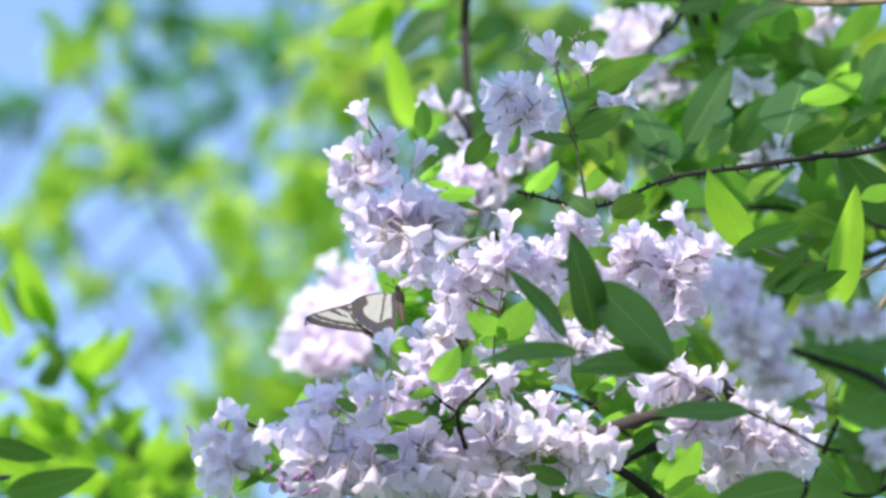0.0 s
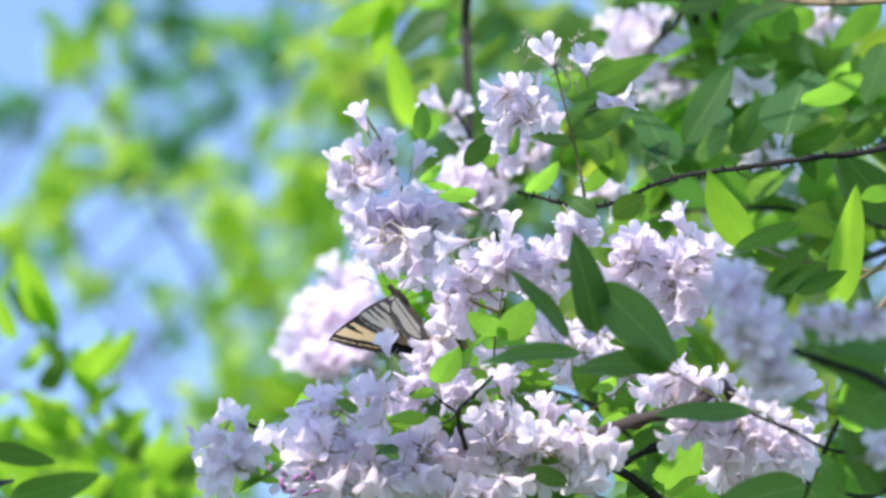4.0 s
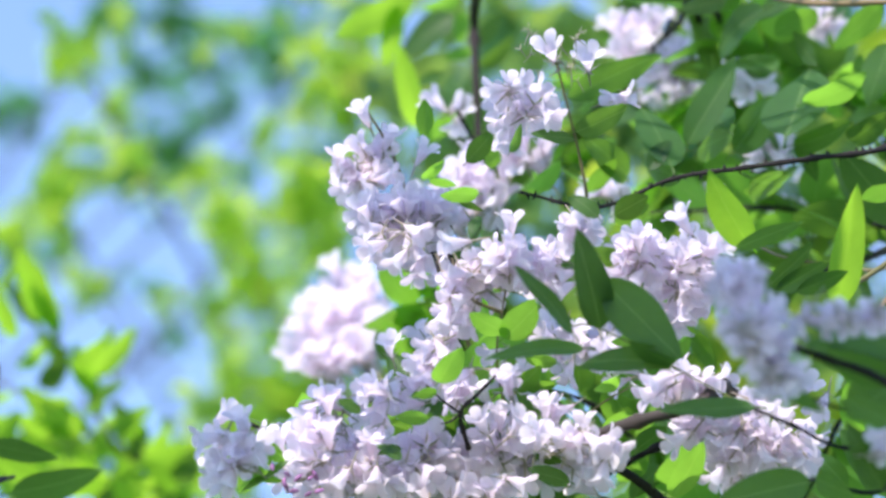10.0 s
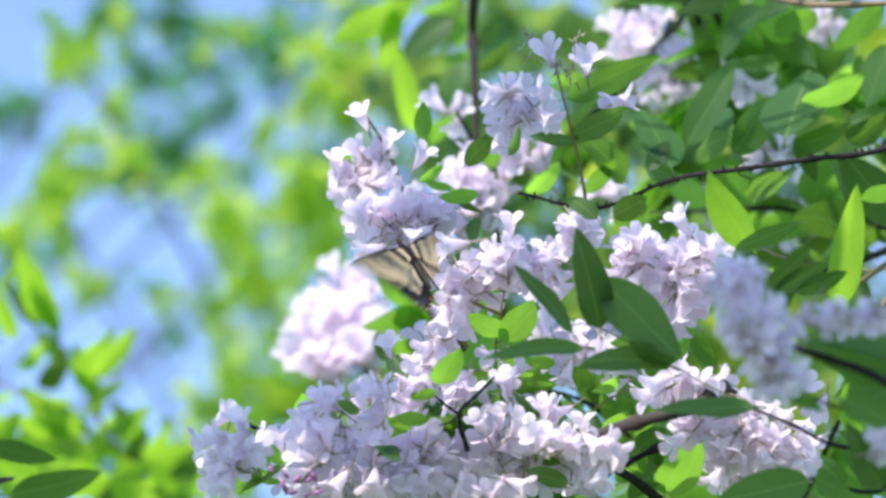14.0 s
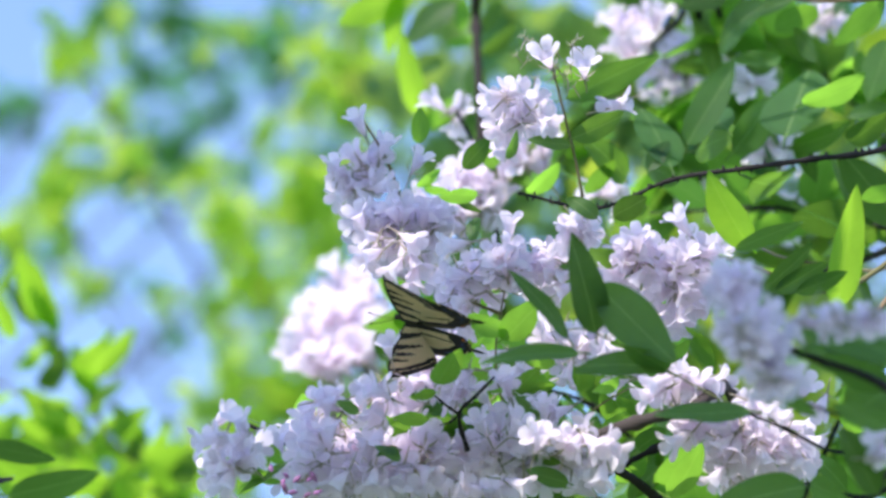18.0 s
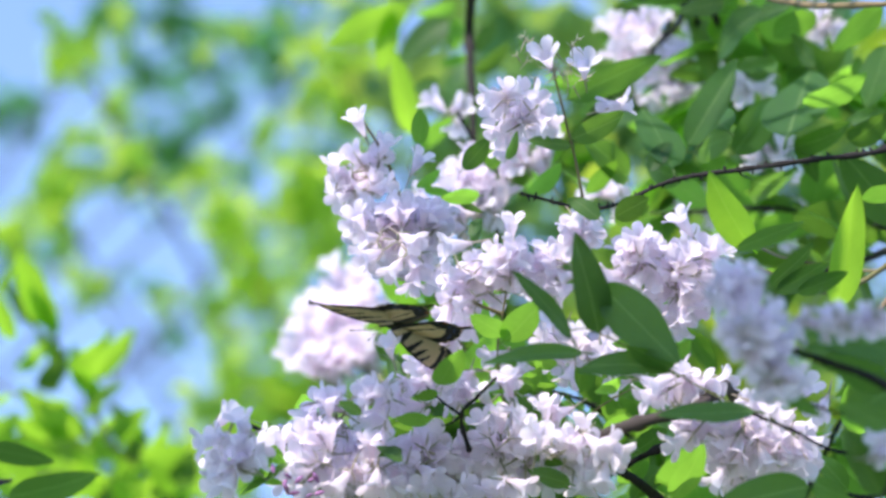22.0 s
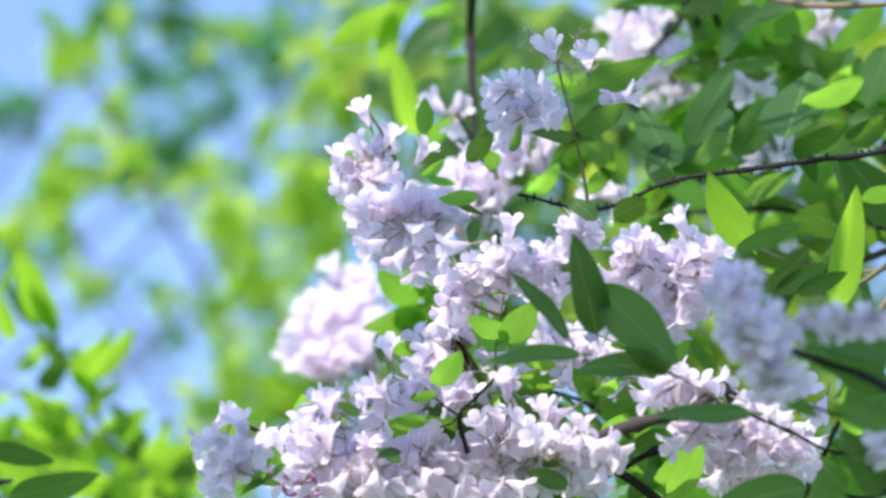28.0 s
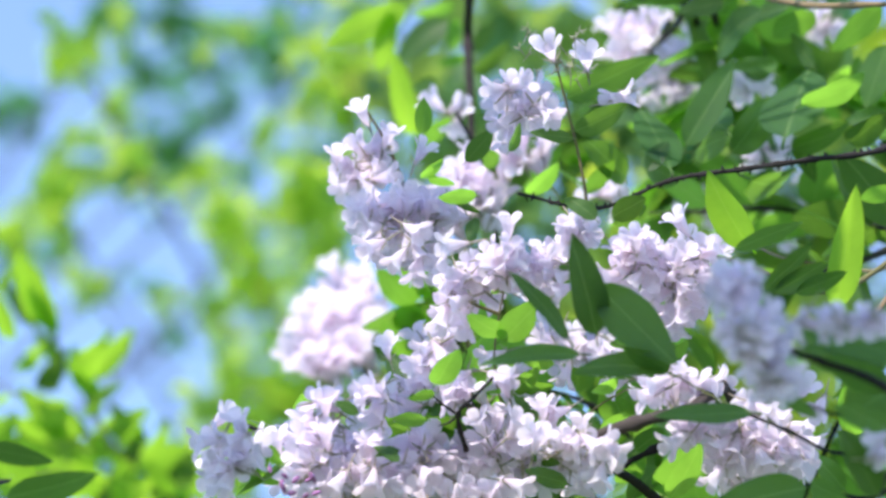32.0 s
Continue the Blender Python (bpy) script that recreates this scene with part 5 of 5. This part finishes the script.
BREEZE = {
    "main": ((0, -6, -7), (1, -6, -7), (2, -6, -6), (3, -6, -6), (4.5, -5, -6), (6, -5, -6), (7, -5, -6), (8, -3, -6), (9, -1, -4), (10, -1, -6), (11, -1, -7), (12, -1, -6), (13, -1, -4), (14, -3, -4), (15.5, -2, -3), (17, 0, -3), (18, -3, -4),
             (19, -5, -9), (20, -5, -9), (21, -1, -7), (22, 0, -3), (23, 0, 0), (23.5, 5, 3), (24, 0, 0), (24.5, 5, 0), (25, -1, -1), (28, -3, -1), (29, -3, -1), (30, 2, 3), (31, -5, -1), (32, -5, -3)),
    "upper": ((0, 2, -12), (1, 2, -12), (2, 2, -12), (3, 2, -12), (4.5, 0, -8), (6, 0, -9), (7, 0, -9), (8, -4, -1), (9, 2, -4), (10, 5, -15), (11, 7, -18), (12, 5, -14), (13, 5, -12), (14, 2, -9), (15.5, -4, 0), (17, -3, 0), (18, -3, -1),
              (19, 5, -15), (20, 3, -15), (21, 3, -14), (22, -3, 0), (23, 0, 0), (23.5, -3, 11), (24, -4, 8), (25, -3, 3), (26.5, 2, -10), (28, 5, -17), (29, 5, -17), (30, 3, -12), (31, 5, -18), (32, 3, -17)),
    "front": ((0, -8, -6), (1, -9, -6), (2, -8, -4), (3, -5, -4), (4.5, -3, -5), (6, -1, -6), (7, -5, -6), (8, 0, -7), (9, 2, -7), (10, 3, -12), (11, 3, -10), (12, 0, -20), (13, 3, -13), (14, 2, -13), (15.5, 2, -8), (17, 8, -12), (18, -6, -4),
              (19, 2, -12), (20, 5, -16), (21, 5, -15), (22, 0, -4), (23, 0, 0), (24, 5, 20), (24.5, 3, 3), (25, 4, 7), (26.5, -6, 2), (28, -4, -2), (29, -4, -2), (30, -3, 0), (31, -5, -1), (32, -5, -2)),
    "left": ((0, 5, -17), (1, 14, -3), (2, 20, 6), (3, 20, 6), (4.5, 18, 0), (6, 16, -6), (7, 14, -6), (8, 19, -2), (9, 28, -17), (10, 25, -15), (11, 17, -12), (12, 19, -5), (13, 28, -6), (14, 22, -9), (15.5, 22, -8), (17, 22, -14), (18, 17, -8),
             (19, 16, -9), (20, 19, 4), (21, 11, -5), (22, 11, 1), (23, 0, 0), (24, 10, -5), (25, 8, 17), (26.5, 4, 0), (28, 13, 1), (29, 10, 1), (30, 11, 1), (31, 7, -8), (32, 4, 1)),
    "back": ((0, -3, -14), (1, -3, -14), (2, -3, -14), (3, -3, -14), (4.5, 0, -16), (6, 5, -17), (7, 2, -17), (8, 3, -19), (9, 13, -9), (10, 14, -12), (11, 13, -26), (12, 11, -19), (13, 11, -17), (14, 11, -5), (15.5, 12, -8), (17, 14, -9), (18, 17, -35),
             (19, 2, -19), (20, -3, -12), (21, 2, -12), (22, 5, 0), (23, 0, 0), (24, 7, 6), (25, 0, 7), (26.5, 0, 0), (28, 7, 0), (29, -3, -5), (30, -4, -3), (31, -3, -9), (32, 2, 0)),
}


# Where a wing is caught in mid-beat: degrees it swings in a tenth of a second.
BEATS = {2: 28, 3: 14, 11: 30, 13: 26, 14: 48, 16.5: 30, 20: 52}

# Twist of the forewings about their length, and lift of the hindwings, where these part from the rest of the beat.
TWIST = {22.5: 20, 23: 58, 23.5: 58, 24: 58, 24.5: 58, 25: 56, 26.2: 30}
HIND_LIFT = {23: 14, 23.5: 14, 24: 14, 24.5: 14, 25: 13, 26.2: 45}

# Where it comes out in front of the flowers: distance along the view.
DEPTH = {5.5: 2.195, 6: 2.187, 6.17: 2.19, 6.33: 2.2, 12.5: 2.185, 13: 2.185, 13.25: 2.185, 13.5: 2.185, 13.75: 2.185, 14: 2.18, 14.25: 2.18, 14.5: 2.18, 16.5: 2.17, 17: 2.15, 17.5: 2.15, 18: 2.15, 19: 2.15, 21.5: 2.17, 22: 2.145, 22.5: 2.18}


def motions():
    for ob, (pattern, weight) in SWAYS.items():
        base = ob.location.copy()
        d = -(base - EYE).dot(BACK)
        walk(ob, [(t, drift(d, du * weight, dv * weight, base)) for t, du, dv in BREEZE[pattern]])
    # The unseen shading shoots are moved aside to let the sun through.
    for name, asides in (
        ("upper", ((0, 1.0), (3, 1.0), (4.5, 0.7), (6, 0.45), (8, 1.0), (12, 0.9), (13, 0.5), (14, 0.8), (15.5, 0.3), (17, 0.0), (20, 0.2), (21, 0.3), (22, 0.35), (23, 0.4), (25, 0.4), (28, 0.5), (30, 0.6), (32, 0.8))),
        ("low", ((0, 0.18), (3, 0.23), (6, 0.08), (7, 0.13), (9, 0.38), (11, 0.33), (12, 0.23), (13, 0.08), (14, 0.18), (17, 0), (20, 0), (21, 0.23), (22, 0.33), (24, 0.38), (28, 0.38), (29, 0), (30, 0.33), (31, 0), (32, 0.38))),
        ("spray", ((0, 1.0), (3, 1.0), (4.5, 0.9), (6, 0.8), (8, 1.0), (12, 0.9), (13, 0.5), (14, 0.6), (15.5, 0.3), (17, 0.0), (18.5, 0.0), (20, 0.4), (21, 0.6), (22, 1.0), (25, 1.0), (28, 0.6), (30, 0.7), (32, 0.8))),
        ("mid", ((0, 1.0), (3, 1.0), (6, 0.9), (12, 1.0), (14, 0.8), (15.5, 0.4), (17, 0.0), (18, 0.05), (19, 0.4), (20, 0.8), (21, 0.8), (22, 1.0), (24, 1.0), (28, 0.8), (29, 0.3), (30, 0.8), (31, 0.4), (32, 0.9))),
        ("top", ((0, 0.0), (3, 0.0), (4.5, 0.5), (6, 1.0), (10, 0.9), (11, 0.4), (12, 0.0), (13, 0.0), (15.5, 0.2), (18, 0.4), (19, 1.0), (24, 1.0), (26.5, 0.4), (28, 0.0), (31, 0.1), (32, 0.3)))):
        ob = SHADES[name]
        base = ob.location.copy()
        walk(ob, [(t, Matrix.Translation(base + (UP * 0.03 - BACK * 0.11) * out)) for t, out in asides])
    # Seconds, place across the view, turn of the body, lift of the left and right wings, sweep of the forewings.
    flight = (
        (0, 706, 536, -77, -37, 80, 87, 93, -47),
        (0.5, 718, 546, -81, -29, 88, 87, 93, -10),
        (1, 715, 546, -66, -55, 140, 5, 13, -18),
        (2, 706, 558, -157, -33, 177, 90, 93, -14),
        (2.05, 720, 552, -90, -54, 104, 89, 92, -12),
        (2.1, 734, 546, -44, -18, 51, 89, 91, -9),
        (2.5, 739, 505, -16, -39, 66, 91, 89, -15),
        (3, 748, 547, -30, -34, 84, 87, 92, -15),
        (3.5, 716, 539, 0, -35, 50, 91, 91, -15),
        (5.5, 718, 526, 7, -56, 6, 16, 15, -27),
        (6, 765, 499, 11, 15, 17, 40, 58, -29),
        (6.17, 755, 507, 12, -31, 6, 58, 70, -30),
        (6.33, 745, 515, 87, -78, -78, 76, 81, -31),
        (6.5, 735, 524, 160, -42, -158, 93, 93, -33),
        (6.67, 740, 514, 170, 4, -162, 63, 63, -33),
        (6.83, 745, 504, -176, 62, -155, 32, 33, -33),
        (7, 750, 494, -28, 69, -12, 2, 3, -33),
        (7.5, 750, 429, -28, 69, -12, 14, 15, -33),
        (8, 767, 505, 6, 52, 11, 15, 22, -7),
        (9, 818, 487, -3, -6, -1, 78, 72, -21),
        (10, 820, 488, -4, -5, -3, 78, 71, -23),
        (10.6, 850, 425, 15, -2, -6, 80, 80, -15),
        (11, 762, 451, -29, 16, 3, 69, 75, -39),
        (12, 753, 477, -19, 17, 10, 42, 61, -31),
        (12.5, 764, 485, 6, 52, 22, -7, -6, -30),
        (13, 737, 457, -33, 59, 19, -5, 1, -14),
        (13.25, 747, 488, 4, 12, 42, 0, 6, -19),
        (13.5, 757, 518, 27, -37, 36, 6, 10, -25),
        (13.75, 743, 489, 12, 14, 39, 0, 2, -22),
        (14, 730, 460, -17, 64, 19, -6, -6, -20),
        (14.25, 735, 488, 17, 17, 43, 1, 4, -24),
        (14.5, 740, 515, 33, -34, 41, 8, 14, -27),
        (16.5, 724, 485, -27, -5, 29, 63, 83, -25),
        (17, 758, 539, 20, -10, 56, 40, 49, -8),
        (17.5, 733, 566, -14, -61, 92, -3, -2, -21),
        (18, 743, 571, -19, -68, 97, 13, -2, -13),
        (19, 720, 559, -52, -63, 116, 18, 4, -11),
        (20, 682, 539, -99, -30, 122, 91, 93, 29),
        (20.5, 708, 540, -24, -36, 38, 86, 93, -17),
        (20.75, 700, 531, -70, -57, 84, 87, 93, -7),
        (21, 693, 522, -126, -43, 139, 88, 93, 4),
        (21.5, 700, 546, -92, -44, 146, 48, 49, -5),
        (22, 708, 571, -58, -48, 151, 7, 4, -13),
        (22.5, 710, 577, -58, -44, 103, 45, 49, -21),
        (23, 709, 566, 0, -90, 5, 88, 70, -24),
        (23.5, 711, 570, 0, -90, 6, 82, 66, -20),
        (24, 714, 568, 0, -90, 8, 76, 62, -17),
        (24.5, 722, 576, 0, -90, 9, 74, 62, -9),
        (25, 704, 584, 0, -90, 10, 72, 60, 5),
        (26.2, 752, 604, 8, -45, 10, 70, 74, -4),
        (27.5, 811, 632, 18, -1, 12, 82, 80, -10),
        (28, 815, 614, 18, 0, 26, 88, 88, -10),
        (29, 815, 616, 18, 0, 26, 89, 89, -10),
        (30, 826, 692, 18, 0, 20, 89, 89, -10),
        (32, 828, 704, 18, 0, 20, 89, 89, -10),
    )
    walk(BUTTERFLY, [(t, perch(u, v, rx, ry, rz, DEPTH.get(t, 2.215))) for t, u, v, rx, ry, rz, left, right, sweep in flight])
    beats = {-1: [], 1: []}
    for t, u, v, rx, ry, rz, left, right, sweep in flight:
        for s, lift in ((-1, left), (1, right)):
            stroke = BEATS.get(t, 0)
            rows = ((t - 0.1, lift + stroke), (t, lift), (t + 0.1, lift - stroke)) if stroke and t > 0 else ((t, lift),)
            beats[s] += [(when, up, sweep, TWIST.get(t, 0), HIND_LIFT.get(t, up - 3)) for when, up in rows]
    for s in (-1, 1):
        span = Vector((46.0 * s, 20.5, 0))
        walk(WINGS["fore", s], [(t, pose(0.0011 * s, 0.005, 0.0011, 0, -s * lift, 0) @ pose(0, 0, 0, 0, 0, s * sweep) @ Matrix.Rotation(math.radians(s * twist), 4, span)) for t, lift, sweep, twist, hind in beats[s]])
        walk(WINGS["hind", s], [(t, pose(0.0011 * s, 0.0014, 0.0005, 0, -s * hind, 0)) for t, lift, sweep, twist, hind in beats[s]])


SWAYS[SHRUB] = ("left", 0.25)
SWAYS[DARK_PAIR] = ("left", 0.4)
motions()
